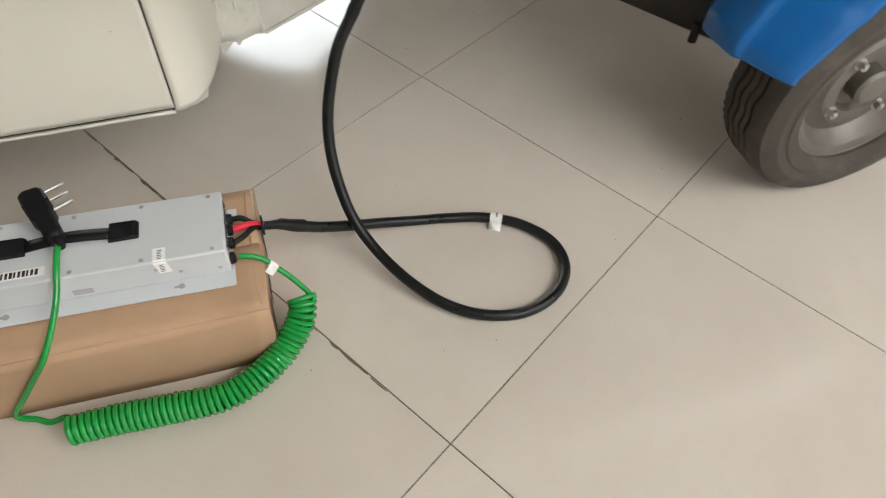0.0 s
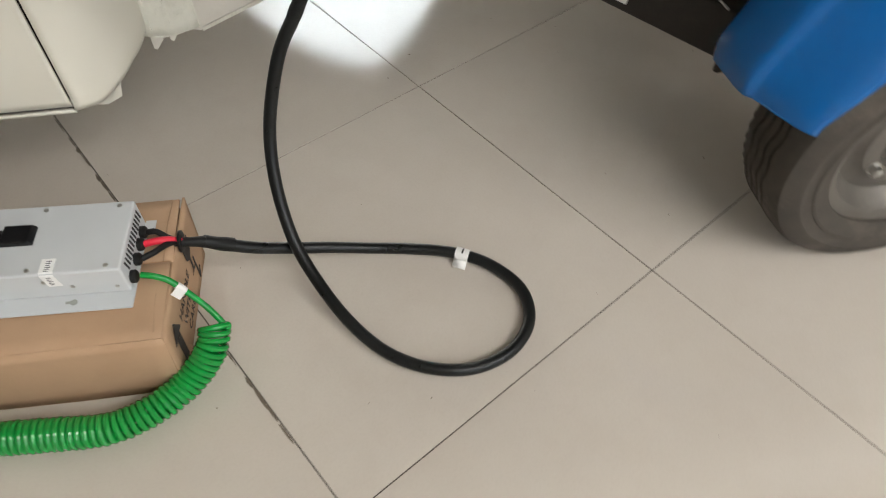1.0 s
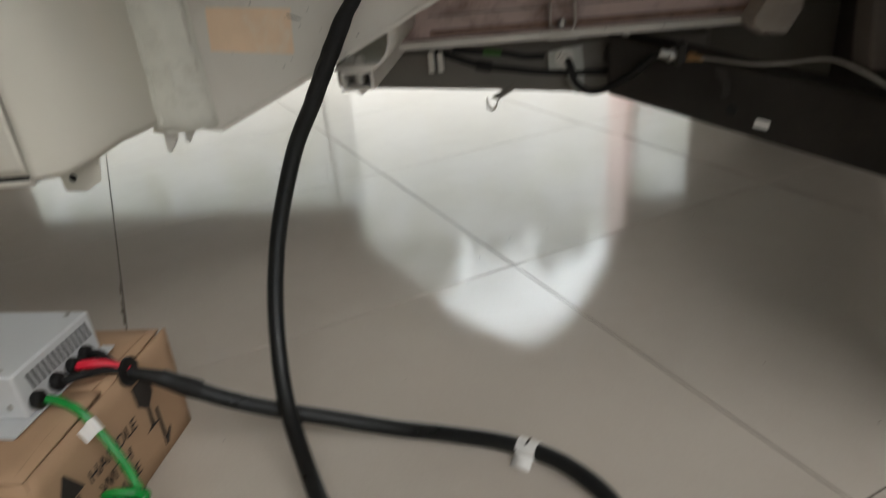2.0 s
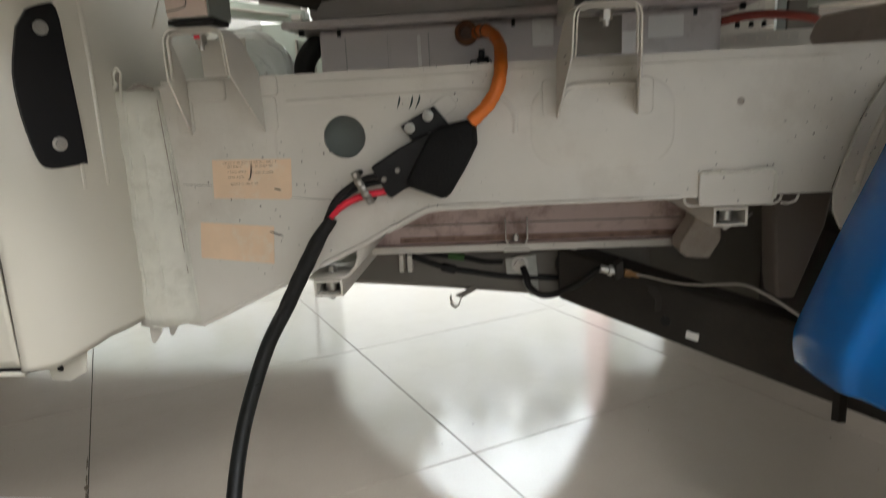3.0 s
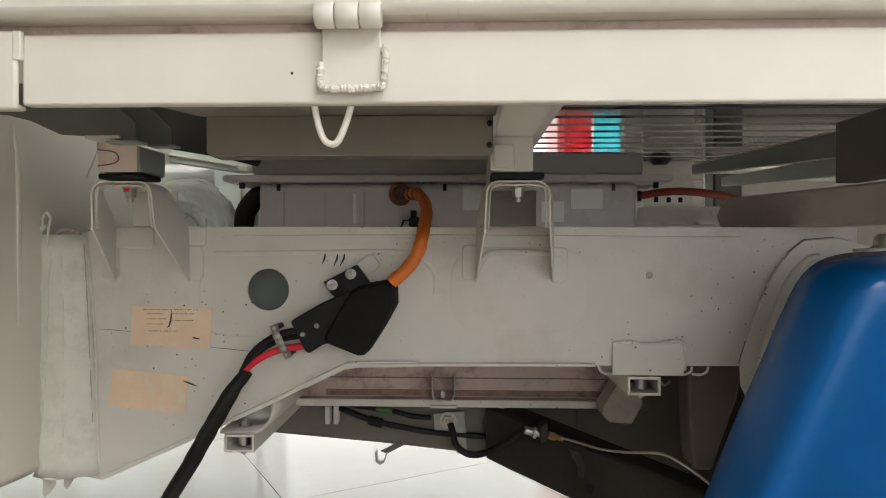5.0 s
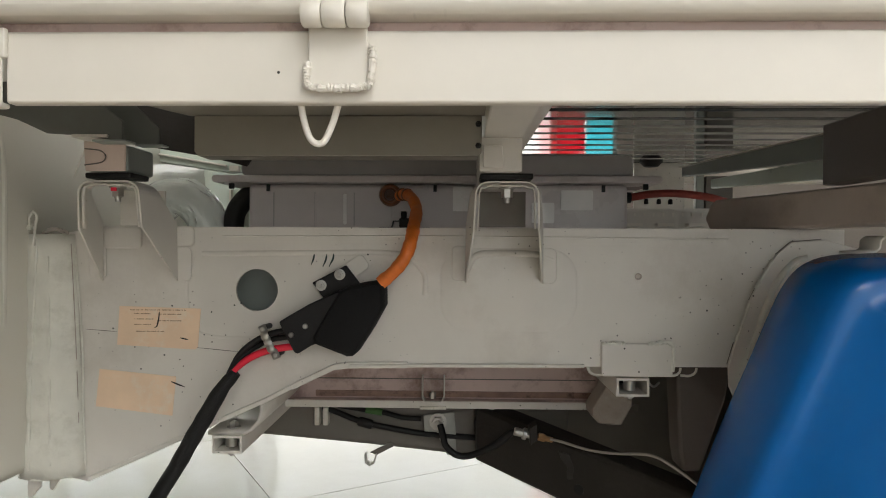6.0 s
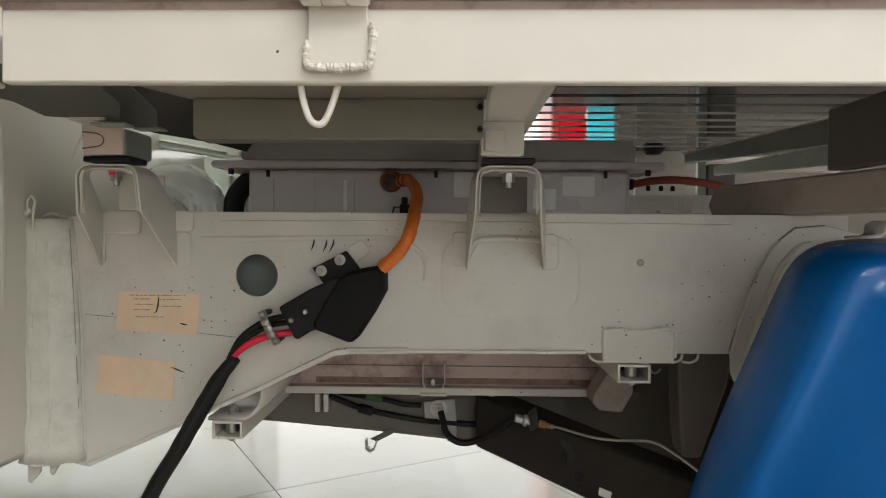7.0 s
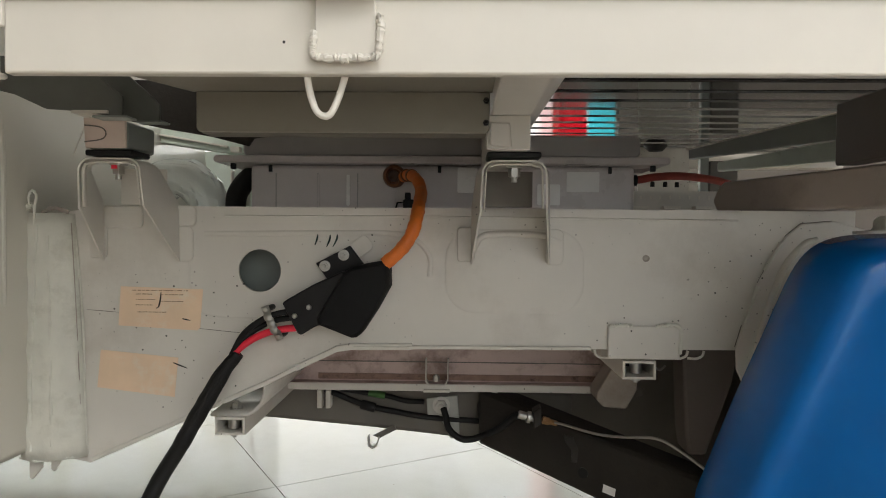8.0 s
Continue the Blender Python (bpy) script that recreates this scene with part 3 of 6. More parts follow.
corner = [cab_curve(a) for a in range(4, 91, 6)] + [(-0.394, -0.25), (-0.396, -0.15), (-0.398, 0.02), (-0.40, 0.30)]
rows = []
for z, tuck in ((0.328, 0.004), (0.336, 0.001), (0.350, 0.0), (0.40, 0.0), (0.55, 0.0), (0.66, 0.001), (0.72, 0.004), (0.76, 0.010), (0.85, 0.012), (1.25, 0.03)):
    rows.append([(x - tuck * 0.7, y + tuck * 0.3, z + (0.016 * max(0.0, min(1.0, (i - 4) / 6)) if z < 0.36 else 0.0)) for i, (x, y) in enumerate(corner)])
cab_panel = part("cab_rear_corner", sheet(rows), CAB, truck, "rounded cream cab corner panel", solid=0.003, angle=60)
door_rows = []
for z, out in ((0.334, 0.004), (0.345, 0.0), (0.40, -0.001), (0.60, -0.004), (0.80, -0.004), (1.25, 0.02)):
    door_rows.append([(x, -0.4095 + out - 0.010 * math.sin(min(1.0, (-0.4665 - x) / 0.5) * math.pi / 2), z) for x in (-0.4668, -0.472, -0.50, -0.56, -0.65, -0.80, -1.0, -1.25)])
door = part("cab_door", sheet(door_rows), CAB, truck, "smooth cream cab door closed", solid=0.004)
part("door_gap_seal", boxm(-0.4705, -0.4635, -0.402, -0.392, 0.325, 1.25), RUBBER, truck, smooth=False)
sill_pts = [(x, -0.4075 - 0.010 * math.sin(min(1.0, (-0.4665 - x) / 0.5) * math.pi / 2)) for x in (-0.4665, -0.50, -0.56, -0.65, -0.80, -1.0, -1.25)]
part("sill_lip", sheet([[(x, y + 0.004, 0.3225) for x, y in sill_pts], [(x, y + 0.001, 0.3275) for x, y in sill_pts]]), CAB, truck, solid=0.003)
part("sill_gap", sheet([[(x, y + 0.012, 0.324) for x, y in sill_pts], [(x, y + 0.012, 0.345) for x, y in sill_pts]]), RUBBER, truck, solid=0.004)
part("cab_floor", boxm(-1.25, -0.455, -0.365, 0.5, 0.345, 0.36), UNDER, truck, smooth=False)
lip_part = part("corner_flange", prism([(-0.473, 0.335), (-0.468, 0.300), (-0.446, 0.298), (-0.425, 0.309), (-0.418, 0.338)], -0.3635, -0.3615), CAB, truck, bevel=0.0006)
part("flange_hole", moved(lathe([(0.0042, -0.0016), (0.0042, 0.0016)], 16), Matrix.Translation((-0.455, -0.3625, 0.3145))), RUBBER, lip_part)
for a0, y_off in ((62, 0.0), (78, 0.001)):
    x, y = cab_curve(a0)
    part("pressed_rib", tube(spline([(x - 0.001, y, 0.52), (x, y, 0.60), (x - 0.001, y + y_off, 0.70), (x - 0.010, y, 0.76)], 6), 0.0035, 8), CAB, cab_panel)
# black two-bolt plate on the cab corner
pm = Matrix.Translation((-0.4115, -0.362, 0)) @ pose(0, 0, 0, 0, 0, 57)
plate_poly = spline([(-0.012, 0, 0.708), (0.004, 0, 0.714), (0.017, 0, 0.711), (0.0205, 0, 0.66), (0.0245, 0, 0.557), (0.020, 0, 0.549), (0, 0, 0.546), (-0.018, 0, 0.547), (-0.026, 0, 0.560), (-0.033, 0, 0.60), (-0.034, 0, 0.645), (-0.024, 0, 0.69)], 3)
cover = part("latch_plate", moved(prism([(q.x, q.z) for q in plate_poly], -0.007, 0.004), pm), BLACK, truck, "black plastic plate with two bolts", bevel=0.002)
for u, z in ((-0.002, 0.690), (-0.002, 0.571)):
    hex_bolt(cover, (0, 0, 0), 0.0055, 0.004, axis=pm @ Matrix.Translation((u, -0.007, z)))

# saddle brackets
def saddle(x0, x1, b0, b1, web_mat):
    """Inverted U of thin sheet: top plate over the member, two legs that run back to it and down its face."""
    yf, yb = -0.360, YC - 0.003
    rc = 0.013
    turn = [(rc * (1 - math.cos(radians(a))), rc * math.sin(radians(a))) for a in (0, 18, 36, 54, 72, 90)]
    zc = 0.681 - rc
    left = [(b0, yb, 0.570), (x0 - 0.001 + (b0 - x0) * 0.06, yf + 0.006, 0.631)] + [(x0 + u, yf, zc + v) for u, v in turn]
    right = [(x1 - u, yf, zc + v) for u, v in reversed(turn)] + [(x1 + (b1 - x1) * 0.10, yf + 0.008, 0.633), (b1, yb, 0.570)]
    front = left + right
    xa, xb = b0 + (x0 - b0) * 0.45, b1 + (x1 - b1) * 0.45
    back = [(b0, yb, 0.576), (b0 + (x0 - b0) * 0.05, yb - 0.004, 0.640)] + [(xa + u, -0.306 - 0.9 * v, zc + v) for u, v in turn]
    back += [(xb - u, -0.306 - 0.9 * v, zc + v) for u, v in reversed(turn)] + [(b1 + (x1 - b1) * 0.05, yb - 0.004, 0.640), (b1, yb, 0.576)]
    rows = [[tuple(p + (q - p) * t for p, q in zip(u, v)) for u, v in zip(front, back)] for t in (0.0, 0.5, 1.0)]
    ob = part("saddle_bracket", sheet(rows), CHASSIS, truck, "bent steel saddle bracket welded to the chassis", solid=0.0018, smooth=False)
    mid = (x0 + x1) / 2
    inner = [(x + (0.0036 if x < mid else -0.0036), y + 0.001, z - (0.0036 if 4 < i < 11 else 0.0)) for i, (x, y, z) in enumerate(front)][1:15]
    part("inner_fold", sheet([inner, [(x, y + 0.007, z) for x, y, z in inner]]), CHASSIS, ob, solid=0.0014, angle=30)
    part("web", prism([(x0 + 0.006, 0.6365), (x1 - 0.006, 0.6365), (x1 - 0.006, 0.677), (x0 + 0.006, 0.677)], -0.284, -0.281), web_mat, ob, smooth=False)
    part("weld_tab", prism(rounded(b1 - 0.004, b1 + 0.017, 0.570, 0.612, 0.007), YC - 0.003, YC - 0.0003), CHASSIS, ob, bevel=0.001)
    part("weld_tab", prism(rounded(b0 - 0.017, b0 + 0.004, 0.573, 0.614, 0.005), YC - 0.003, YC - 0.0003), CHASSIS, ob, bevel=0.001)
    nut = hex_bolt(ob, (mid + 0.001, -0.342, 0.6765), 0.0064, 0.009, axis='D')
    part("bolt_shank", moved(lathe([(0.0032, -0.016), (0.0032, 0.0)], 12, 'Z'), Matrix.Translation((mid + 0.001, -0.342, 0.6765))), STEEL, ob)
    if mid < 0:
        part("paint_mark", boxm(mid - 0.003, mid + 0.003, -0.3496, -0.3485, 0.6715, 0.6755), RED, ob, "red paint mark", smooth=False)
    return ob


def rubber_pad(x0, x1):
    return part("rubber_pad", boxm(x0, x1, -0.366, -0.325, 0.6835, 0.6895), RUBBER, truck, bevel=0.0015)


saddle(-0.2815, -0.217, -0.310, -0.219, CHASSIS)
# rolled lip of the member on either side of the front saddle
for x0, x1, z0, z1 in ((-0.309, -0.262, 0.609, 0.6358), (-0.228, -0.198, 0.612, 0.6368)):
    part("rolled_lip", prism(rounded(x0, x1, z0, z1, 0.006), YC - 0.0042, YC - 0.0004), CHASSIS, truck, "rolled lip of the chassis member", bevel=0.0022)
saddle(0.138, 0.203, 0.129, 0.220, UNDER)
rubber_pad(-0.271, -0.222)
rubber_pad(0.142, 0.197)

def slab_along(a, b, wid, up0, dn0, up1, dn1):
    a, b = Vector(a), Vector(b)
    s = Vector((b.y - a.y, -(b.x - a.x), 0)).normalized() * wid / 2
    bm = bmesh.new()
    vs = [bm.verts.new(q) for q in (a - s - Vector((0, 0, dn0)), a + s - Vector((0, 0, dn0)), a + s + Vector((0, 0, up0)), a - s + Vector((0, 0, up0)),
                                    b - s - Vector((0, 0, dn1)), b + s - Vector((0, 0, dn1)), b + s + Vector((0, 0, up1)), b - s + Vector((0, 0, up1)))]
    for f in ((0, 1, 2, 3), (7, 6, 5, 4), (0, 4, 5, 1), (1, 5, 6, 2), (2, 6, 7, 3), (3, 7, 4, 0)):
        bm.faces.new([vs[i] for i in f])
    return bm


# load bed underframe
bear_a = part("cross_bearer", boxm(-0.268, -0.226, -0.366, -0.305, 0.690, 0.7185), GREYGREEN, truck, bevel=0.003)
part("end_cap", prism([(-0.268, 0.6905), (-0.2265, 0.6905), (-0.2265, 0.719), (-0.270, 0.7215)], -0.3705, -0.3665), PRIMER, bear_a, "pink primer end cap", bevel=0.001)
part("cap_tab", tube(spline([(-0.268, -0.3715, 0.7135), (-0.252, -0.3715, 0.7115), (-0.246, -0.3715, 0.706), (-0.250, -0.3715, 0.6995), (-0.268, -0.3715, 0.6965)], 6), 0.0007, 6), UNDER, bear_a)
bear_b = part("cross_bearer", boxm(0.145, 0.1835, -0.372, 0.70, 0.690, 0.7235), CHASSIS, truck, bevel=0.003)
part("end_cap", prism([(0.141, 0.6905), (0.1845, 0.6905), (0.1845, 0.7245), (0.141, 0.7245)], -0.3765, -0.3725), CHASSIS, bear_b, bevel=0.001)
part("cap_tab", prism([(0.1445, 0.694), (0.166, 0.692), (0.164, 0.716), (0.1445, 0.717)], -0.3795, -0.377), CHASSIS, bear_b, bevel=0.001)
part("outrigger", prism([(0.145, 0.7245), (0.184, 0.7245), (0.205, 0.742), (0.205, 0.838), (0.145, 0.838)], -0.555, 0.92), CHASSIS, truck, bevel=0.002)
part("front_gusset", prism([(-0.46, 0.752), (-0.35, 0.746), (-0.326, 0.740), (-0.295, 0.726), (-0.262, 0.724), (-0.2185, 0.718), (-0.218, 0.739), (-0.233, 0.750), (-0.245, 0.760), (-0.262, 0.778), (-0.46, 0.778)], -0.392, -0.389), GUSSETGREY, truck, bevel=0.0006)
part("rear_gusset", prism([(-0.275, 0.724), (-0.204, 0.7215), (-0.204, 0.740), (-0.221, 0.757), (-0.225, 0.760), (-0.247, 0.779), (-0.275, 0.779)], -0.342, -0.339), GUSSETGREY, truck, bevel=0.0006)
part("gusset_lip", boxm(-0.244, -0.210, -0.400, -0.380, 0.7165, 0.7185), GREYGREEN, truck, smooth=False)
part("gusset_lip", boxm(-0.226, -0.197, -0.350, -0.332, 0.7200, 0.7218), GREYGREEN, truck, smooth=False)
part("seam_piece", boxm(-0.268, -0.232, -0.395, -0.371, 0.7215, 0.7245), CHASSIS, truck, smooth=False)
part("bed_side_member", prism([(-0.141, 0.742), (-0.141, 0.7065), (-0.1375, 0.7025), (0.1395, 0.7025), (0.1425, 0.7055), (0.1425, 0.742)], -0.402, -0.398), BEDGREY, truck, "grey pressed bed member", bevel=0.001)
part("member_flange", boxm(-0.137, 0.1395, -0.3975, -0.37, 0.7022, 0.7050), UNDER, truck, smooth=False)
for z in (0.712, 0.733):
    hex_bolt(truck, (0.139, -0.4025, z), 0.003, 0.003, washer=False, mat=RUBBER, name="clip_nut")
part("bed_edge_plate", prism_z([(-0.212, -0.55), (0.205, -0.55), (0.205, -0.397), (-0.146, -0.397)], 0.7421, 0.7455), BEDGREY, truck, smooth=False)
part("bed_cross_sill", prism([(-0.36, 0.816), (-0.206, 0.816), (-0.206, 0.795), (-0.12, 0.795), (-0.12, 0.742), (-0.172, 0.736), (-0.180, 0.725), (-0.232, 0.738), (-0.305, 0.750), (-0.36, 0.762)], -0.122, -0.118), BLACKARM, truck, "dark cross sill under the bed", smooth=False)
# corrugated deck
rows = [[], []]
y = -0.55
prof = []
while y < 0.86:
    prof += [(y, 0.840), (y + 0.0505, 0.840), (y + 0.0525, 0.851), (y + 0.0745, 0.851)]
    y += 0.0765
bm = sheet([[(-0.20, a, b) for a, b in prof], [(0.60, a, b) for a, b in prof], [(1.25, a, b) for a, b in prof]])
part("corrugated_deck", bm, GALV, truck, "shiny galvanised corrugated deck sheet", solid=0.0012, smooth=False)
part("deck_floor", boxm(-0.20, 1.25, -0.55, 0.92, 0.8555, 0.8615), UNDER, truck, smooth=False)
# side rail, drop side, hinge and rope hook
rail = part("bed_rail", prism_x([(-0.600, 0.7115), (-0.600, 0.7610), (-0.552, 0.7610), (-0.552, 0.7575), (-0.5955, 0.7575), (-0.5955, 0.7150), (-0.590, 0.7150), (-0.590, 0.7115)], -0.192, 1.25), PAINT, truck, "cream steel load-bed rail", bevel=0.003)
part("corner_cap", prism_x([(-0.604, 0.7085), (-0.604, 0.7625), (-0.552, 0.7625), (-0.552, 0.7585), (-0.5995, 0.7585), (-0.5995, 0.7125), (-0.592, 0.7125), (-0.592, 0.7085)], -0.42, -0.1935), PAINT, truck, bevel=0.003)
part("corner_cap_lip", boxm(-0.1962, -0.1900, -0.6045, -0.600, 0.742, 0.7625), PAINT, truck, bevel=0.001)
part("drop_side", boxm(-0.42, 1.25, -0.614, -0.580, 0.7690, 1.08), PAINT, truck, "cream steel drop side", bevel=0.006)
part("gap_strip", boxm(-0.42, 1.25, -0.592, -0.556, 0.7612, 0.7688), RUSTYREFLECT, truck, smooth=False)
part("far_rail", boxm(0.66, 1.25, 0.93, 0.98, 0.7115, 0.7610), PAINT, truck, bevel=0.004)
part("far_drop_side", boxm(0.66, 1.25, 0.955, 0.99, 0.805, 1.08), PAINT, truck, bevel=0.006)
hinge = part("hinge", prism([(0.0185, 0.7215), (0.0605, 0.7215), (0.0585, 0.7625), (0.0185, 0.7625)], -0.6045, -0.6003), PAINT, rail, "cream weld-on hinge", bevel=0.0012)
for x0, x1 in ((0.0165, 0.0296), (0.0303, 0.0457), (0.0464, 0.0605)):
    part("hinge_knuckle", moved(lathe([(0.0078, x0), (0.0088, x0 + 0.0012), (0.0088, x1 - 0.0012), (0.0078, x1)], 24, 'X'), Matrix.Translation((0, -0.613, 0.7675))), PAINT, rail)
bead([(0.0185, -0.605, 0.738), (0.0178, -0.605, 0.730), (0.0183, -0.605, 0.7225), (0.025, -0.6055, 0.7208), (0.035, -0.606, 0.7200), (0.046, -0.606, 0.7205), (0.056, -0.606, 0.7208), (0.0605, -0.606, 0.7225), (0.0615, -0.606, 0.730), (0.0625, -0.606, 0.742), (0.0615, -0.6055, 0.7475)], 0.0025, rail, 21, PAINT)
part("rope_hook", tube(spline([(0.0105, -0.590, 0.7125), (0.0125, -0.5905, 0.702), (0.0165, -0.591, 0.690), (0.0215, -0.591, 0.6855), (0.0270, -0.591, 0.687), (0.0325, -0.5905, 0.699), (0.0365, -0.590, 0.7125)], 8), 0.0024, 12), PAINT, rail, "cream bent-rod rope hook")
# members above the wheel
part("wheel_bearer", prism([(0.0, 0.0005), (0.46, 0.0005), (0.46, 0.0425), (0.012, 0.0425), (0.0, 0.036), (-0.012, 0.018)], 0.0, 0.052), RUSTYPALE, truck, "grey-brown box bearer over the rear wheel", bevel=0.003).matrix_basis = Matrix.Translation((0.4675, -0.122, 0.6362)) @ pose(0, 0, 0, 0, 0, -76.6)
for ax, az, mat in ((0.0, 0.0, GREYGREEN), (0.075, -0.012, PALEGREEN)):
    part("angle_bearer", slab_along((0.489 + ax, 0.045 + ax, 0.7365 + az), (0.556 + ax, -0.335 + ax, 0.731 + az), 0.012, 0.008, 0.008, 0.014, 0.017), mat, truck, bevel=0.0015)
part("angle_lip", slab_along((0.481, 0.045, 0.745), (0.548, -0.335, 0.7455), 0.003, 0.001, 0.001, 0.001, 0.001), PAINT, truck, smooth=False)
part("fender_hanger", boxm(0.506, 0.530, -0.57, -0.335, 0.6805, 0.745), SHADEDBROWN, truck, bevel=0.002)

# battery pack
battery = part("battery_pack", boxm(-0.191, 0.366, -0.078, 0.10, 0.50, 0.7045), CASE, truck, "grey sealed traction battery case", bevel=0.006)
part("battery_flange", prism(rounded(-0.238, 0.410, 0.705, 0.7155, 0.005), -0.100, 0.12), CASE, battery, bevel=0.002)
part("battery_lid", prism(rounded(-0.200, 0.372, 0.7158, 0.748, 0.009), -0.085, 0.10), CASE_LID, battery, bevel=0.003)
for x in (-0.161, 0.085, 0.330):
    part("flange_clip", boxm(x - 0.0025, x + 0.0025, -0.0805, -0.0785, 0.6935, 0.7035), BLACK, battery, smooth=False)
for x in (-0.212, 0.388):
    part("flange_bolt", boxm(x - 0.0035, x + 0.0035, -0.093, -0.086, 0.696, 0.7045), BLACK, battery, bevel=0.001)
for x0, x1, z0, z1 in ((0.268, 0.315, 0.667, 0.696), (0.226, 0.259, 0.648, 0.678), (0.111, 0.140, 0.665, 0.701), (-0.05, -0.045, 0.645, 0.69)):
    part("case_sticker", prism(rounded(x0, x1, z0, z1, 0.002), -0.0795, -0.0785), surface("film_sticker", (0.93, 0.91, 0.89), 0.25, var=0.08), battery)
part("case_rib", boxm(-0.092, -0.089, -0.0805, -0.0785, 0.63, 0.69), CASE, battery, smooth=False)
part("case_rib", boxm(0.018, 0.021, -0.0805, -0.0785, 0.63, 0.67), CASE, battery, smooth=False)
part("cable_gland", moved(lathe([(0.0165, 0), (0.0165, -0.008), (0.0145, -0.012), (0.0115, -0.013), (0.0105, -0.008), (0.004, -0.006)], 28), Matrix.Translation((0.020, -0.0787, 0.688))), BROWNRING, battery, "amber ring gland")
part("gland_core", moved(lathe([(0.0090, 0), (0.0090, -0.010), (0.0075, -0.0108), (0.0070, -0.0085), (0.0040, -0.0085)], 24), Matrix.Translation((0.020, -0.0787, 0.688))), BROWNDARK, battery)
part("cable_boss", boxm(0.034, 0.050, -0.100, -0.079, 0.640, 0.654), BLACK, battery, bevel=0.002)
part("tray_bracket", boxm(0.012, 0.075, -0.125, -0.079, 0.634, 0.6385), CHASSIS, battery, bevel=0.001)
part("gland_clip", sheet([[(0.004, y, 0.640), (0.022, y, 0.640), (0.025, y, 0.650), (0.052, y, 0.650), (0.055, y, 0.640), (0.078, y, 0.640)] for y in (-0.090, -0.080)]), BLACK, battery, solid=0.0016)
part("gland_stem", boxm(0.036, 0.044, -0.094, -0.079, 0.650, 0.664), BLACK, battery, bevel=0.001)
for sx in (-0.153, -0.092, -0.034):
    part("case_rib", boxm(sx - 0.0008, sx + 0.0008, -0.0790, -0.0782, 0.642, 0.692), CASE_LID, battery, smooth=False)
orange_pts = spline([(0.034, -0.095, 0.686), (0.044, -0.115, 0.687), (0.056, -0.145, 0.679), (0.065, -0.19, 0.661), (0.0660, -0.245, 0.641), (0.0650, -0.274, 0.624), (0.0595, -0.282, 0.604), (0.0470, -0.286, 0.586), (0.030, -0.286, 0.571)], 8)
orange = part("traction_cable", tube(orange_pts, lambda t: 0.0077 + 0.0003 * math.sin(t * 47) + 0.0003 * math.sin(t * 113), 16), ORANGE, truck, "orange sheathed high-voltage cable")
for i in (4, 10):
    q = orange_pts[i]
    part("cable_band", tube([q, orange_pts[i + 1]], 0.0092, 16), BROWNRING, orange)
part("battery_lead", tube(spline([(0.37, 0.05, 0.695), (0.405, 0.05, 0.696), (0.435, 0.052, 0.701), (0.48, 0.06, 0.703), (0.545, 0.09, 0.699), (0.61, 0.15, 0.690), (0.68, 0.21, 0.67), (0.72, 0.26, 0.64)], 8), 0.0065, 12), DULLRED, truck, "dull red sheathed battery lead")
part("lead_connector", moved(lathe([(0.011, 0.366), (0.013, 0.372), (0.013, 0.388), (0.009, 0.392), (0.009, 0.402)], 20, 'X'), Matrix.Translation((0, 0.05, 0.695))), BLACK, truck)

for x, y in ((0.425, 0.040), (0.446, 0.042), (0.466, 0.046)):
    part("lead_clip", moved(lathe([(0.0036, -0.0145), (0.0036, -0.008), (0.0024, -0.006)], 12, 'Z'), Matrix.Translation((x, y, 0.6985))), RUBBER, truck)
# joint box on the chassis
jb = part("mount_plate", prism([(-0.053, 0.570), (-0.013, 0.591), (0.008, 0.564), (-0.033, 0.543)], -0.2705, -0.2640), BLACK, truck, "black connector mounting plate", bevel=0.0012)
part("mount_tab", prism(rounded(-0.0135, 0.0135, -0.010, 0.010, 0.006), -0.003, 0.0), CHASSIS, jb, "painted steel tab", bevel=0.0008).matrix_basis = Matrix.Translation((-0.0015, -0.259, 0.5895)) @ pose(0, 0, 0, 0, -36, 0)
for x, z in ((-0.042, 0.567), (-0.020, 0.580)):
    hex_bolt(jb, (x, -0.2705, z), 0.0046, 0.004)
socket = part("socket_body", prism([(-0.088, 0.525), (-0.082, 0.529), (-0.053, 0.546), (-0.019, 0.562), (0.008, 0.543), (-0.026, 0.506), (-0.050, 0.498), (-0.066, 0.488), (-0.070, 0.490)], -0.288, -0.257), BLACK, truck, "black charging socket body", bevel=0.003)
for x, z in ((-0.073, 0.5105), (-0.0565, 0.5205)):
    part("screw", moved(lathe([(0.0032, 0), (0.0032, -0.001), (0.0022, -0.0022)], 14), Matrix.Translation((x, -0.288, z))), STEEL, socket)
hood = [(-0.029, 0.541), (-0.017, 0.561), (-0.006, 0.568), (0.012, 0.5715), (0.030, 0.5745), (0.0355, 0.570), (0.036, 0.545), (0.022, 0.519), (0.004, 0.491), (-0.002, 0.486), (-0.008, 0.4855), (-0.030, 0.494), (-0.046, 0.500), (-0.048, 0.507), (-0.040, 0.522)]
cx, cz = -0.004, 0.53
bm = bmesh.new()
loops = []
for k, y in ((1.0, -0.262), (1.0, -0.284), (0.97, -0.291), (0.88, -0.2955), (0.5, -0.297)):
    loops.append([bm.verts.new((cx + (x - cx) * k, y, cz + (z - cz) * k)) for x, z in hood])
for a, b in zip(loops, loops[1:]):
    for i in range(len(hood)):
        bm.faces.new((a[i], a[(i + 1) % len(hood)], b[(i + 1) % len(hood)], b[i]))
bm.faces.new(loops[0])
bm.faces.new(loops[-1])
part("rubber_hood", bm, BOOT, truck, "soft black rubber hood", angle=30)
A0, AD, AW = Vector((-0.1125, 0, 0.519)), Vector((0.44, 0, -0.898)), Vector((0.898, 0, 0.44))
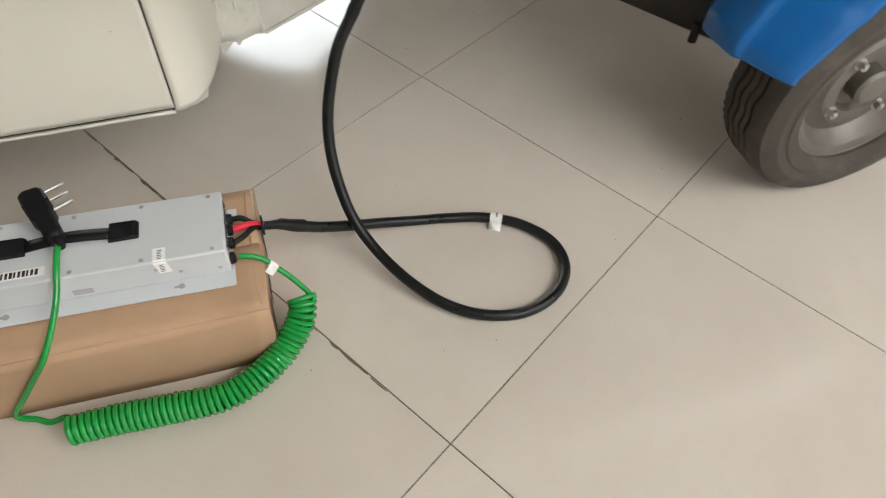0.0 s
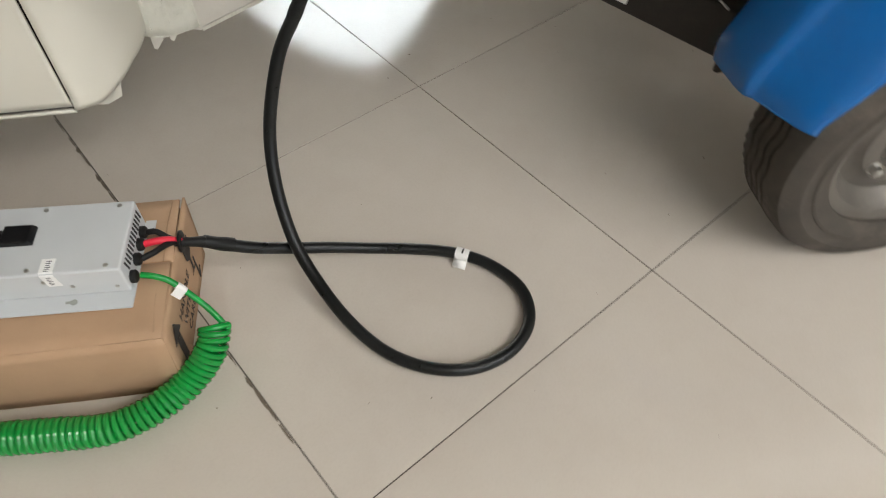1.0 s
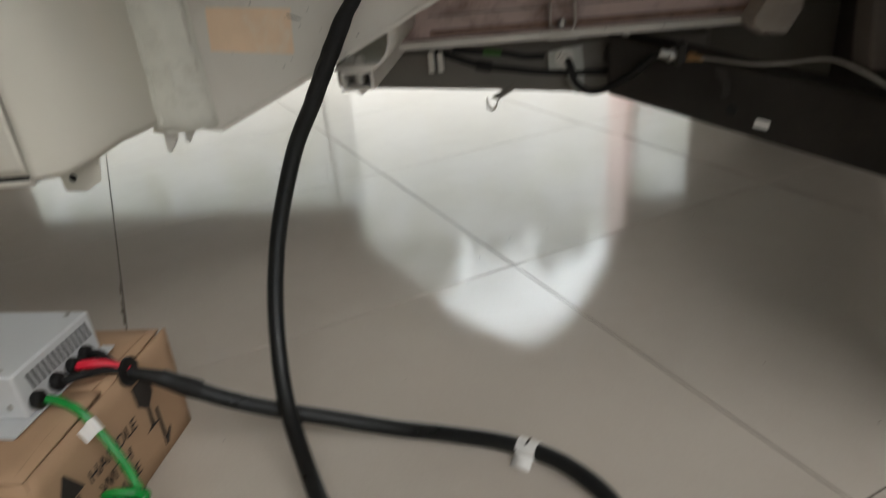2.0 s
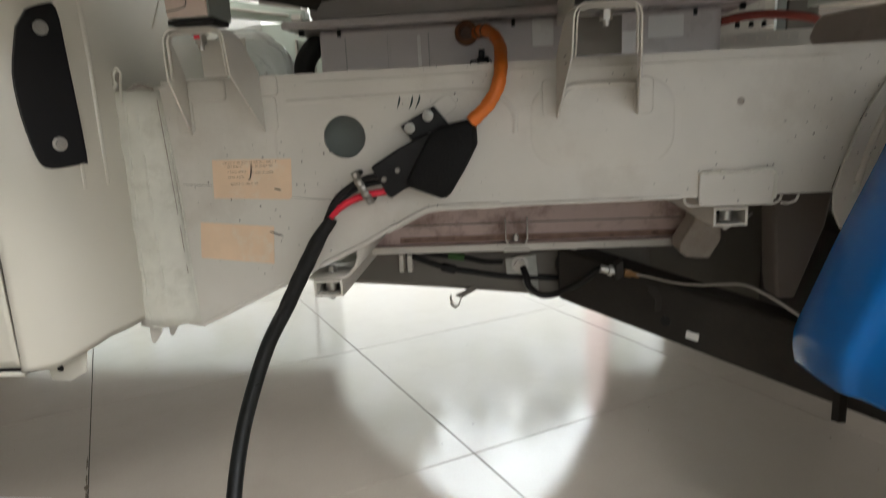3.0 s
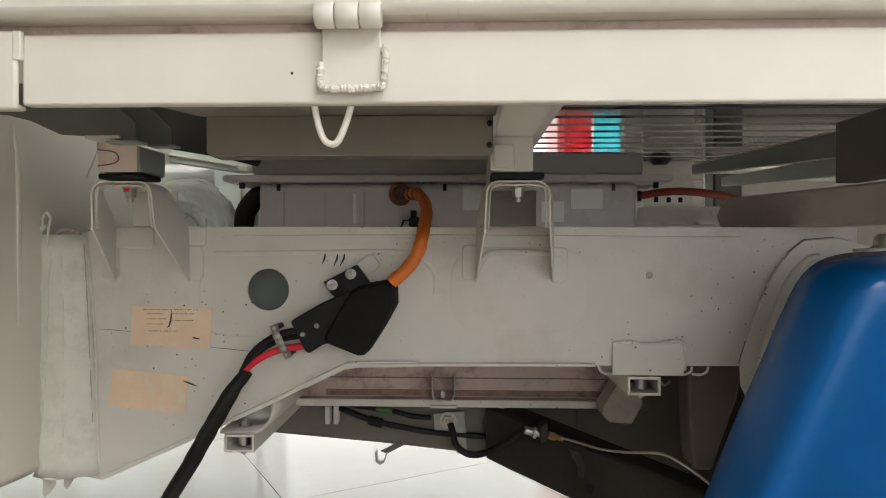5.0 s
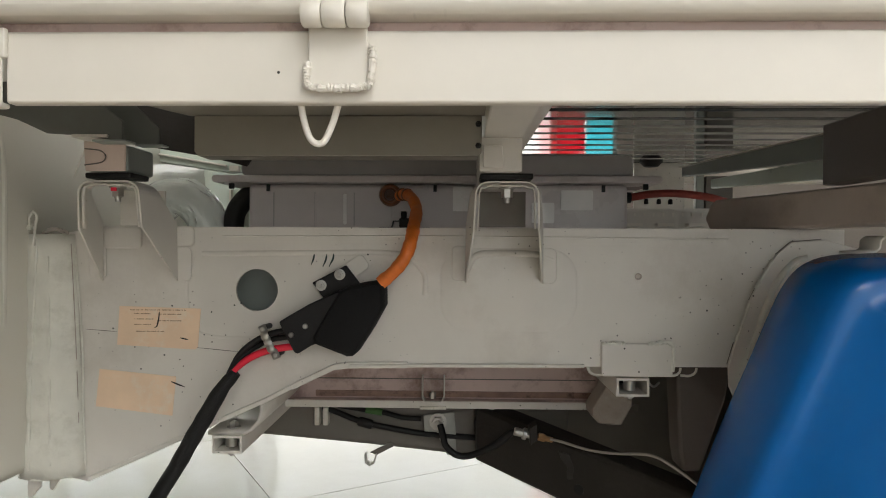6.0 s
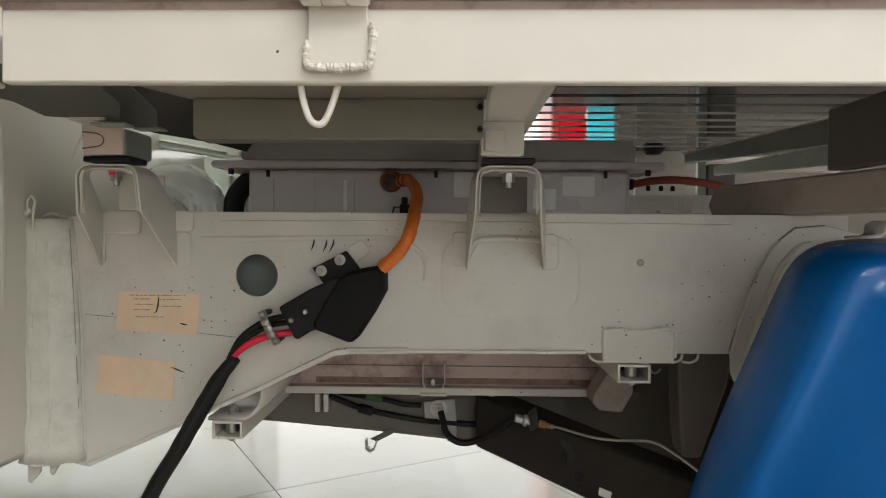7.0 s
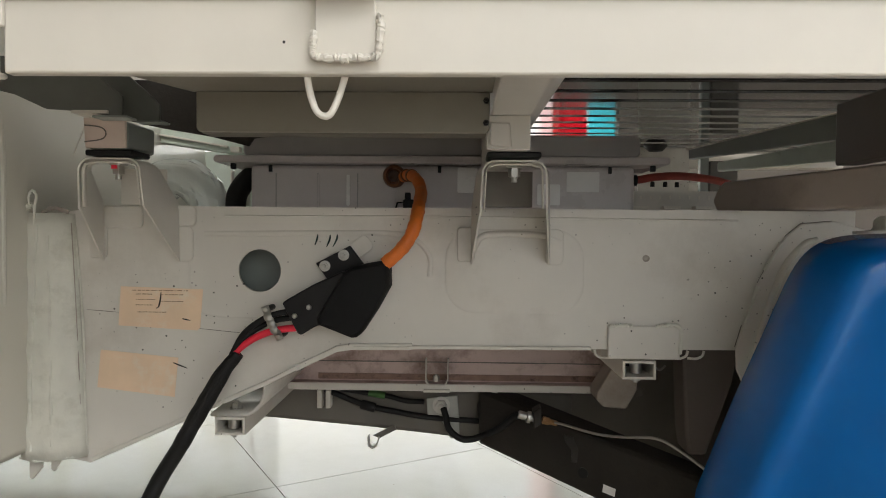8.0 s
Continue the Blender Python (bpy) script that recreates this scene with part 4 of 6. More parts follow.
strap = [(0.0, -0.2845), (0.0085, -0.2848), (0.0100, -0.2885), (0.0125, -0.2905), (0.0150, -0.2905), (0.0175, -0.2880), (0.0190, -0.2895), (0.0215, -0.2905), (0.0240, -0.2885), (0.0255, -0.2880), (0.0280, -0.2905), (0.0310, -0.2905), (0.0335, -0.2848), (0.0430, -0.2845)]
clamp = part("cable_clamp", sheet([[A0 + AD * u + AW * w + Vector((0, y, 0)) for u, y in strap] for w in (-0.0005, 0.0085)]), STEEL, truck, "zinc cable clamp with two screws", solid=0.0012, angle=35)
for u in (0.0040, 0.0385):
    q = A0 + AD * u + AW * 0.004
    part("screw", moved(lathe([(0.0031, 0), (0.0031, -0.0016), (0.002, -0.0026)], 12), Matrix.Translation((q.x, -0.2858, q.z))), STEEL, clamp)
    part("clamp_post", moved(lathe([(0.0035, 0.0), (0.0035, 0.028)], 12), Matrix.Translation((q.x, -0.2845, q.z))), BLACK, clamp)


def decal(pts, y, mat, parent, name, label="", d=0.0005):
    return part(name, prism(pts, y - d, y), mat, parent, label, smooth=False)


lab = decal([(-0.2905, 0.5395), (-0.191, 0.537), (-0.1945, 0.4905), (-0.198, 0.4875), (-0.2935, 0.4925)], YC - 0.0003, BEIGELABEL, side, "paint_label", "peach paper label with small printed lines")
lab2 = decal([(-0.315, 0.463), (-0.221, 0.4545), (-0.2255, 0.407), (-0.3195, 0.4175)], YC - 0.0003, BEIGELABEL, side, "paint_label", "blank peach paper label")
rb = random.Random(8)
for k, (x0, x1, z) in enumerate(((-0.277, -0.208, 0.5345), (-0.272, -0.253, 0.5300), (-0.243, -0.215, 0.5295), (-0.272, -0.250, 0.5235), (-0.243, -0.216, 0.5215), (-0.272, -0.252, 0.5170), (-0.270, -0.236, 0.5085))):
    x, bm = x0, bmesh.new()
    while x < x1:
        w = rb.uniform(0.0006, 0.0017)
        add_prism(bm, [(x, z), (x + w, z), (x + w, z + rb.uniform(0.0009, 0.0013)), (x, z + 0.0011)], YC - 0.0012, YC - 0.0009)
        x += w + rb.choice((0.0005, 0.0006, 0.0007, 0.0021))
    part("print_line", bm, FADEDINK, lab, smooth=False)


def stroke(pts, parent, r=0.0009, mat=None, name="marker_stroke"):
    return part(name, tube(spline(pts, 6), lambda t: r * (0.5 + math.sin(math.pi * min(1, t * 1.1)) * 0.6), 6), mat or MARKER, parent)


for pts in ([(-0.0535, 0.604), (-0.0545, 0.598), (-0.057, 0.591)], [(-0.0385, 0.6035), (-0.0395, 0.597), (-0.043, 0.589)], [(-0.030, 0.6045), (-0.031, 0.598), (-0.0355, 0.589)]):
    stroke([(x, YC - 0.0004, z) for x, z in pts], side, 0.0011)
for pts in ([(-0.2415, 0.533), (-0.2425, 0.524), (-0.2445, 0.516), (-0.2475, 0.5135)], [(-0.216, 0.5015), (-0.2065, 0.4995)]):
    stroke([(x, YC - 0.001, z) for x, z in pts], lab, 0.0009, INK)
stroke([(-0.227, YC - 0.001, 0.4485), (-0.218, YC - 0.001, 0.4450), (-0.210, YC - 0.001, 0.4420)], lab2, 0.0009, INK)
stroke([(-0.332, YC - 0.0002, 0.511), (-0.31, YC - 0.0002, 0.5095), (-0.293, YC - 0.0002, 0.508)], side, 0.0004, UNDER, "sealer_crack")
stroke([(-0.197, YC - 0.0002, 0.4900), (-0.165, YC - 0.0002, 0.487), (-0.137, YC - 0.0002, 0.4845)], side, 0.0004, UNDER, "sealer_crack")

bead([(-0.3365, -0.2600, 0.345), (-0.339, -0.2610, 0.43), (-0.3425, -0.2615, 0.52), (-0.3475, -0.2615, 0.615)], 0.0006, seam, 41, GREYBROWN, "sealer_crack")
bead([(-0.3895, -0.2765, 0.345), (-0.3880, -0.2760, 0.44), (-0.3850, -0.2748, 0.53), (-0.3815, -0.2735, 0.612)], 0.0019, seam, 42, name="sealer_ridge")
bead([(-0.3640, -0.2757, 0.350), (-0.3650, -0.2752, 0.44), (-0.3665, -0.2745, 0.53), (-0.3690, -0.2735, 0.60)], 0.0016, seam, 43, name="sealer_ridge")
bead([(-0.4020, -0.2745, 0.345), (-0.4005, -0.2745, 0.43), (-0.3975, -0.2740, 0.53), (-0.3945, -0.2735, 0.60)], 0.0005, seam, 44, UNDER, "sealer_crack")
bead([(-0.3885, -0.2745, 0.632), (-0.3895, -0.2755, 0.645), (-0.3850, -0.2755, 0.652), (-0.3805, -0.2750, 0.646), (-0.3830, -0.2745, 0.634), (-0.3845, -0.2745, 0.612)], 0.0016, seam, 45, name="sealer_curl")
# tray tubes and plates under the member
def square_tube(x0, x1, z0, z1, y0, y1, wall=0.0028):
    bm = bmesh.new()
    for a, b, c, d in ((x0, x1, z0, z0 + wall), (x0, x1, z1 - wall, z1), (x0, x0 + wall, z0 + wall, z1 - wall), (x1 - wall, x1, z0 + wall, z1 - wall)):
        add_box(bm, a, b, y0, y1, c, d)
    return part("tray_tube", bm, CHASSIS, truck, "square steel tray tube with open end", smooth=False)


def tray_tube(x0, x1, z0, z1):
    t = square_tube(x0, x1, z0, z1, -0.252, 0.30)
    part("tube_bush", moved(lathe([(0.0075, -0.006), (0.0075, 0.006)], 20, 'Z'), Matrix.Translation(((x0 + x1) / 2, -0.235, (z0 + z1) / 2))), STEEL, t)
    part("tube_plug", boxm(x0 + 0.003, x1 - 0.003, -0.19, -0.185, z0 + 0.003, z1 - 0.003), RUBBER, t, smooth=False)
    hex_bolt(t, ((x0 + x1) / 2, -0.235, z0 - 0.0002), 0.006, 0.003, axis='D', washer=False)
    return t


tray_tube(-0.1785, -0.142, 0.3605, 0.3820)
tray_tube(0.310, 0.349, 0.4350, 0.4570)
bm = sheet([[(x, y, z) for x, z in ((-0.186, 0.3835), (-0.140, 0.3840), (-0.133, 0.388), (-0.124, 0.398), (-0.120, 0.410), (-0.120, 0.424))] for y in (-0.246, -0.18, 0.0)])
cbr = part("tray_hanger", bm, CHASSIS, truck, "bent tray hanger strip", solid=0.004)
hex_bolt(cbr, (-0.160, -0.228, 0.3865), 0.006, 0.006, axis='Z')
wp = part("weld_plate", prism(rounded(0.290, 0.374, 0.4605, 0.5000, 0.003), YC - 0.005, YC - 0.0005), CHASSIS, truck, "welded reinforcement plate", bevel=0.0015)
bead([(0.290, YC - 0.005, 0.499), (0.305, YC - 0.005, 0.5005), (0.318, YC - 0.005, 0.4995)], 0.0022, wp, 31)
bead([(0.345, YC - 0.005, 0.4995), (0.357, YC - 0.005, 0.5015), (0.373, YC - 0.005, 0.499), (0.3745, YC - 0.005, 0.48), (0.3735, YC - 0.005, 0.468)], 0.0022, wp, 32)
for s, x in ((1, 0.286), (-1, 0.379), (-1, 0.398)):
    part("rod_loop", tube(spline([(x - s * 0.009, -0.246, 0.469), (x - s * 0.007, -0.246, 0.463), (x, -0.246, 0.4595), (x + s * 0.010, -0.246, 0.460)], 6), 0.0016, 8), CHASSIS, wp)
tray = part("tray_beam", prism([(-0.15, 0.379), (0.335, 0.379), (0.360, 0.44), (0.366, 0.499), (-0.10, 0.499), (-0.13, 0.43)], -0.030, -0.024), RUSTYREFLECT, truck, "stained battery tray side beam, tinted pink as by reflected light", bevel=0.001)
part("tray_ledge", boxm(-0.15, 0.328, -0.048, -0.0305, 0.3755, 0.3795), RUSTYREFLECT, tray, smooth=False)
part("tray_lip", boxm(-0.145, 0.328, -0.050, -0.0482, 0.3685, 0.3795), CHASSIS, tray, bevel=0.0008)
part("tray_groove", boxm(-0.10, 0.33, -0.0318, -0.0302, 0.4085, 0.4098), UNDER, tray, smooth=False)
part("rust_band", boxm(-0.10, 0.33, -0.0316, -0.0302, 0.3815, 0.3905), RUSTBAND, tray, "rusty stained strip", smooth=False)
part("tray_clip", sheet([[(0.066, y, 0.4165), (0.066, y - 0.003, 0.385), (0.0705, y - 0.006, 0.3785), (0.0945, y - 0.006, 0.3785), (0.099, y - 0.003, 0.385), (0.099, y, 0.4165)] for y in (-0.034, -0.050)]), CHASSIS, tray, "small bent clip", solid=0.002)
part("clip_foot", boxm(0.0625, 0.1025, -0.056, -0.0505, 0.3680, 0.3725), CHASSIS, tray, bevel=0.001)
hex_bolt(tray, (0.0815, -0.042, 0.381), 0.005, 0.008, axis='Z', washer=False)
part("tray_end_bracket", prism([(0.330, 0.440), (0.330, 0.415), (0.311, 0.384), (0.311, 0.372), (0.320, 0.363), (0.352, 0.3605), (0.367, 0.388), (0.365, 0.440)], -0.105, -0.055), GREYBROWN, truck, bevel=0.002)
part("tray_end_tongue", prism([(0.334, 0.361), (0.340, 0.351), (0.354, 0.351), (0.362, 0.366), (0.384, 0.372), (0.386, 0.382), (0.360, 0.384)], -0.070, -0.066), UNDER, truck, bevel=0.001)
part("leaf_clip", tube(spline([(0.352, -0.16, 0.457), (0.372, -0.15, 0.437), (0.386, -0.14, 0.424), (0.395, -0.14, 0.43)], 6), 0.0016, 8), STEEL, truck)

# lower frame tube, hose carrier and lines
part("lower_frame", prism([(-0.26, 0.306), (-0.026, 0.287), (0.15, 0.2695), (0.30, 0.262), (0.30, 0.352), (-0.26, 0.358)], 0.032, 0.075), UNDER, truck, "dark dusty lower frame tube", bevel=0.008)
hook = part("hose_hook", prism([(-0.022, 0.2805), (0.0125, 0.298), (0.0165, 0.2905), (-0.0105, 0.2765)], 0.014, 0.017), UNDER, truck, "flat bent steel strap hook", bevel=0.0006)
part("hook_end", sheet([[(-0.011, y, 0.279), (-0.0145, y, 0.266), (-0.021, y, 0.2625), (-0.0275, y, 0.267), (-0.0285, y, 0.280)] for y in (0.004, 0.024)]), CHASSIS, hook, solid=0.002)
plate2 = part("hose_plate", prism([(0.064, 0.341), (0.114, 0.3465), (0.117, 0.316), (0.118, 0.277), (0.103, 0.277), (0.085, 0.314), (0.066, 0.3145)], 0.016, 0.0195), DULLZINC, truck, "grey steel hose carrier plate", bevel=0.001)
hex_bolt(plate2, (0.088, 0.0155, 0.331), 0.010, 0.010)
part("brake_hose", tube(spline([(0.092, -0.004, 0.331), (0.0965, -0.012, 0.318), (0.101, -0.012, 0.301), (0.117, -0.012, 0.287), (0.137, -0.014, 0.286), (0.160, -0.02, 0.2965), (0.180, -0.05, 0.316), (0.198, -0.080, 0.341), (0.206, -0.090, 0.3455)], 8), 0.0052, 12), RUBBER, truck, "black rubber brake hose")
part("hose_fitting", moved(lathe([(0.005, -0.012), (0.006, -0.011), (0.006, 0.0), (0.0085, 0.001), (0.0085, 0.006), (0.005, 0.007), (0.005, 0.018)], 16, 'X'), Matrix.Translation((0.213, -0.092, 0.3445)) @ pose(0, 0, 0, 0, 14, 0)), STEEL, truck)
part("fitting_bracket", prism([(0.222, 0.354), (0.233, 0.361), (0.2335, 0.337), (0.2235, 0.330)], -0.103, -0.080), BLACKARM, truck, bevel=0.001)
part("pipe_nut", moved(lathe([(0.004, 0.0), (0.0058, 0.001), (0.0058, 0.010), (0.004, 0.012), (0.004, 0.022)], 6, 'X'), Matrix.Translation((0.2345, -0.098, 0.3420)) @ pose(0, 0, 0, 0, 14, 0)), BRASS, truck)
part("brake_pipe", tube(spline([(0.252, -0.100, 0.3385), (0.266, -0.107, 0.3375), (0.303, -0.1312, 0.333), (0.334, -0.154, 0.336), (0.371, -0.1812, 0.343), (0.395, -0.1988, 0.334), (0.421, -0.2187, 0.317), (0.45, -0.245, 0.295)], 8), 0.0019, 10), STEEL, truck, "thin grey steel brake pipe")
part("wire_loom", tube(spline([(-0.10, 0.026, 0.350), (-0.082, 0.022, 0.345), (-0.035, 0.02, 0.328), (0.012, 0.018, 0.319), (0.068, 0.018, 0.3105), (0.16, 0.02, 0.304)], 8), 0.0048, 10), RUBBER, truck)
part("wire_loom", tube(spline([(-0.075, 0.028, 0.352), (-0.03, 0.026, 0.346), (0.002, 0.024, 0.342), (0.03, 0.024, 0.335), (0.06, 0.022, 0.334)], 8), 0.0042, 10), RUBBER, truck)
part("loom_joint", moved(lathe([(0.0065, -0.012), (0.0078, -0.010), (0.0078, 0.010), (0.0065, 0.012)], 14, 'X'), Matrix.Translation((-0.03, 0.02, 0.3265)) @ pose(0, 0, 0, 0, 14, 0)), RUBBER, truck)
part("loom_tape", tube([(-0.030, 0.026, 0.3465), (-0.012, 0.026, 0.344), (-0.003, 0.025, 0.3425)], 0.0058, 12), surface("green_tape", (0.06, 0.16, 0.04), 0.5), truck, "green tape wrap")
for x in (-0.108, -0.094):
    part("loom_clip", boxm(x - 0.004, x + 0.004, 0.014, 0.032, 0.323, 0.352), CHASSIS, truck, bevel=0.001)
part("grey_clip", boxm(0.166, 0.176, -0.02, 0.0, 0.345, 0.362), STEEL, truck, bevel=0.001)

# swing arm from the lower frame to the wheel hub
arm = part("swing_arm", slab_along((0.160, 0.008, 0.32), (0.64, -0.345, 0.225), 0.05, 0.045, 0.041, 0.030, 0.060), BLACKARM, truck, "black undersealed rear swing arm", bevel=0.006)
part("arm_tab", prism([(0.258, 0.334), (0.272, 0.330), (0.279, 0.312), (0.277, 0.296), (0.270, 0.296), (0.270, 0.312), (0.262, 0.322)], -0.142, -0.139), BLACKARM, truck, bevel=0.0006)
part("arm_pivot", moved(lathe([(0.018, -0.03), (0.022, -0.026), (0.022, 0.045), (0.020, 0.05)], 24), Matrix.Translation((0.168, 0.015, 0.325))), BLACKARM, truck)
part("arm_sticker", moved(boxm(-0.009, 0.009, -0.0005, 0.0, -0.0055, 0.0055), Matrix.Translation((0.321, -0.1424, 0.259)) @ pose(0, 0, 0, 0, 8, -36.3)), PAPER, arm, "small white sticker", smooth=False)
part("arm_hole", moved(lathe([(0.0075, -0.0008), (0.0075, 0.0008)], 20), Matrix.Translation((0.290, -0.1192, 0.274)) @ pose(0, 0, 0, 0, 0, -36.3)), RUBBER, arm)
part("arm_bolt", moved(lathe([(0.009, -0.02), (0.009, 0.02)], 6, 'Z'), Matrix.Translation((0.47, -0.25, 0.205))), BLACKARM, arm)
# post colour carries the shade that front light would wash out
part("damper_post", prism([(0.392, 0.472), (0.462, 0.472), (0.455, 0.425), (0.424, 0.333), (0.402, 0.333), (0.398, 0.36)], -0.215, -0.17), SHADEDBROWN, truck, "dull grey rear frame post, darkened as in shade", bevel=0.004)
part("rear_cross_panel", prism([(0.14, 0.285), (0.30, 0.245), (0.62, 0.14), (0.62, 0.50), (0.14, 0.50)], 0.13, 0.134), UNDER, truck, smooth=False)
part("axle_cover", boxm(0.50, 0.62, -0.20, 0.12, 0.18, 0.42), BLACKARM, truck, bevel=0.02)
# far member with a row of slots
slotted = part("slotted_plate", boxm(0.372, 0.64, 0.020, 0.024, 0.50, 0.676), CHASSIS, truck, "grey slotted inner plate", smooth=False)
far = part("far_member", prism([(x, z - 0.03) for x, z in outline], 0.39, 0.43), PALEGREEN, truck, "pale painted far chassis member", bevel=0.003)
for i in range(10):
    part("slot", boxm(0.385 + i * 0.0152, 0.3873 + i * 0.0152, 0.0185, 0.0198, 0.6630, 0.6685), PAINT, slotted, smooth=False)
for i in range(3):
    part("raised_clip", boxm(0.384 + i * 0.049, 0.410 + i * 0.049, 0.004, 0.0198, 0.6470, 0.6515), PAINT, slotted, smooth=False)
part("far_panel", boxm(0.585, 0.720, 0.735, 0.740, 0.58, 0.838), CHASSIS, truck, "dull painted panel under the deck", bevel=0.001)
part("rubber_buffer", moved(lathe([(0.004, 0.026), (0.030, 0.0255), (0.028, 0.021), (0.018, 0.011), (0.004, 0.010)], 24, 'Z'), Matrix.Translation((0.621, 0.70, 0.8125))), RUBBER, truck, "black rubber buffer below the deck")
part("far_post", boxm(0.752, 0.774, 0.74, 0.76, 0.58, 0.838), GREYGREEN, truck, bevel=0.002)
part("far_block", boxm(0.776, 0.848, 0.735, 0.765, 0.58, 0.803), UNDER, truck, bevel=0.002)
# pieces seen past the front saddle
part("front_channel", prism([(-0.44, 0.789), (-0.386, 0.783), (-0.258, 0.759), (-0.258, 0.744), (-0.286, 0.741), (-0.44, 0.764)], 0.10, 0.13), PALEGREEN, truck, "pale green front channel", bevel=0.002)
part("channel_tab", boxm(-0.278, -0.262, 0.085, 0.0995, 0.741, 0.751), PAINT, truck, bevel=0.0015)
part("front_panel", boxm(-0.52, 0.05, 0.362, 0.367, 0.50, 0.775), PALEGREEN, truck, smooth=False)
part("channel_bead", slab_along((-0.42, 0.096, 0.7745), (-0.285, 0.096, 0.7515), 0.007, 0.0018, 0.0018, 0.0018, 0.0018), PAINT, truck, bevel=0.001)
part("coolant_hose", tube(spline([(-0.205, 0.0, 0.70), (-0.225, 0.0, 0.683), (-0.238, 0.0, 0.66), (-0.24, 0.0, 0.62)], 6), 0.016, 14), RUBBER, truck)
part("fill_rod", tube([(-0.304, -0.30, 0.734), (-0.3215, -0.30, 0.691)], 0.0008, 6), PAINT, truck)


bag_path = spline([(-0.365, 0.0, 0.672), (-0.335, 0.0, 0.688), (-0.305, 0.0, 0.683), (-0.284, 0.0, 0.658), (-0.277, 0.0, 0.62), (-0.276, 0.0, 0.56)], 26)
bag = tube(bag_path, 0.031, 56)
for k, v in enumerate(bag.verts):
    ring, turn = k // 56, 2 * math.pi * (k % 56) / 56
    fold = noise.noise(Vector((math.cos(turn) * 2.6 + ring * 0.035, math.sin(turn) * 2.6, ring * 0.012)))
    crease = 1 - abs(noise.noise(Vector((math.cos(turn) * 4.5, math.sin(turn) * 4.5 + 7, ring * 0.03)))) * 3
    v.co += Vector((noise.noise(v.co * 30), 0, noise.noise(v.co * 33))) * 0.004 + Vector((0, -1, 0.6)) * (fold * 0.006 + max(0, crease) * 0.0035)
part("wrapped_hose", bag, FILM, truck, "hose wrapped in crinkled clear plastic film", angle=70)
part("side_panel", boxm(-0.262, -0.236, 0.06, 0.064, 0.52, 0.705), PALEGREEN, truck, smooth=False)
part("panel_edge", boxm(-0.2655, -0.2622, 0.052, 0.064, 0.52, 0.707), PAINT, truck, smooth=False)

# rear wheel and blue mudguard
WX, WR, WY0, WY1 = 0.665, 0.230, -0.535, -0.392
WC = (WX, (WY0 + WY1) / 2, WR)
HW = (WY1 - WY0) / 2


def at_wheel(bm):
    return moved(bm, Matrix.Translation(WC))


rim_r = 0.151
wheel = part("wheel", at_wheel(lathe([(0.02, -0.012), (0.055, -0.014), (0.060, -0.030), (0.085, -0.030), (0.098, -0.018), (0.112, -0.016), (0.122, -0.030), (0.130, -0.046), (0.138, -0.049), (0.146, -0.050), (0.149, -0.057), (0.152, -0.0595), (0.155, -0.057),
                                      (rim_r, -0.052), (rim_r, -0.047), (0.138, -0.044), (0.132, 0.04), (0.02, 0.04)], 64)), RIM, truck, "small dusty steel rear wheel")
tyre_prof = [(rim_r - 0.004, -HW + 0.012), (rim_r + 0.006, -HW + 0.006), (rim_r + 0.018, -HW + 0.0015), (rim_r + 0.020, -HW - 0.0003), (rim_r + 0.024, -HW - 0.0005), (rim_r + 0.026, -HW + 0.0008), (rim_r + 0.040, -HW), (rim_r + 0.042, -HW - 0.0013), (rim_r + 0.045, -HW - 0.0013), (rim_r + 0.048, -HW), (WR - 0.020, -HW + 0.003), (WR - 0.009, -HW + 0.009), (WR - 0.003, -HW + 0.020)]
for k, yy in enumerate((-0.026, -0.009, 0.009, 0.026)):
    tyre_prof += [(WR - 0.0008, yy - 0.003), (WR - 0.008, yy - 0.002), (WR - 0.008, yy + 0.002), (WR - 0.0003, yy + 0.003)]
tyre_prof += [(WR - 0.003, HW - 0.030), (WR - 0.010, HW - 0.016), (WR - 0.022, HW - 0.006), (rim_r + 0.03, HW), (rim_r - 0.004, HW - 0.012)]
bm = lathe(tyre_prof, 96, ring_only=True)
for v in bm.verts:
    r = math.hypot(v.co.x, v.co.z)
    if r > WR - 0.012:
        v.co.y += 0.0022 * (1 if int(round(math.atan2(v.co.z, v.co.x) / (2 * math.pi / 96))) % 4 < 2 else -1) * (abs(v.co.y) < HW - 0.02)
for v in bm.verts:
    if v.co.z < -WR + 0.004:
        v.co.z = -WR + 0.0015
part("tyre", at_wheel(bm), TYRE, wheel, "worn dusty black ribbed tyre", angle=30)
lug = boxm(-0.004, 0.004, -0.0055, 0.0055, -0.0035, 0.0035)
me = bpy.data.meshes.new("tread_lug")
lug.to_mesh(me)
lug.free()
me.materials.append(TYRE)
for sgn in (-1, 1):
    for k in range(64):
        a = 2 * math.pi * k / 64
        lg = new("tread_lug", me)
        lg.parent = wheel
        lg.matrix_basis = Matrix.Translation(WC) @ pose(0, 0, 0, 0, -math.degrees(a), 0) @ Matrix.Translation((WR - 0.0140, sgn * (HW - 0.0165), 0)) @ pose(0, 0, 0, 0, 0, sgn * 48)
part("hub", at_wheel(lathe([(0.034, -0.012), (0.034, -0.040), (0.028, -0.046), (0.010, -0.047)], 32)), RIM, wheel)
for k in range(4):
    a = math.pi / 4 + math.pi / 2 * k
    hex_bolt(wheel, (WC[0] + 0.072 * math.cos(a), WC[1] - 0.030, WC[2] + 0.072 * math.sin(a)), 0.008, 0.011, mat=STEEL, name="lug_nut")
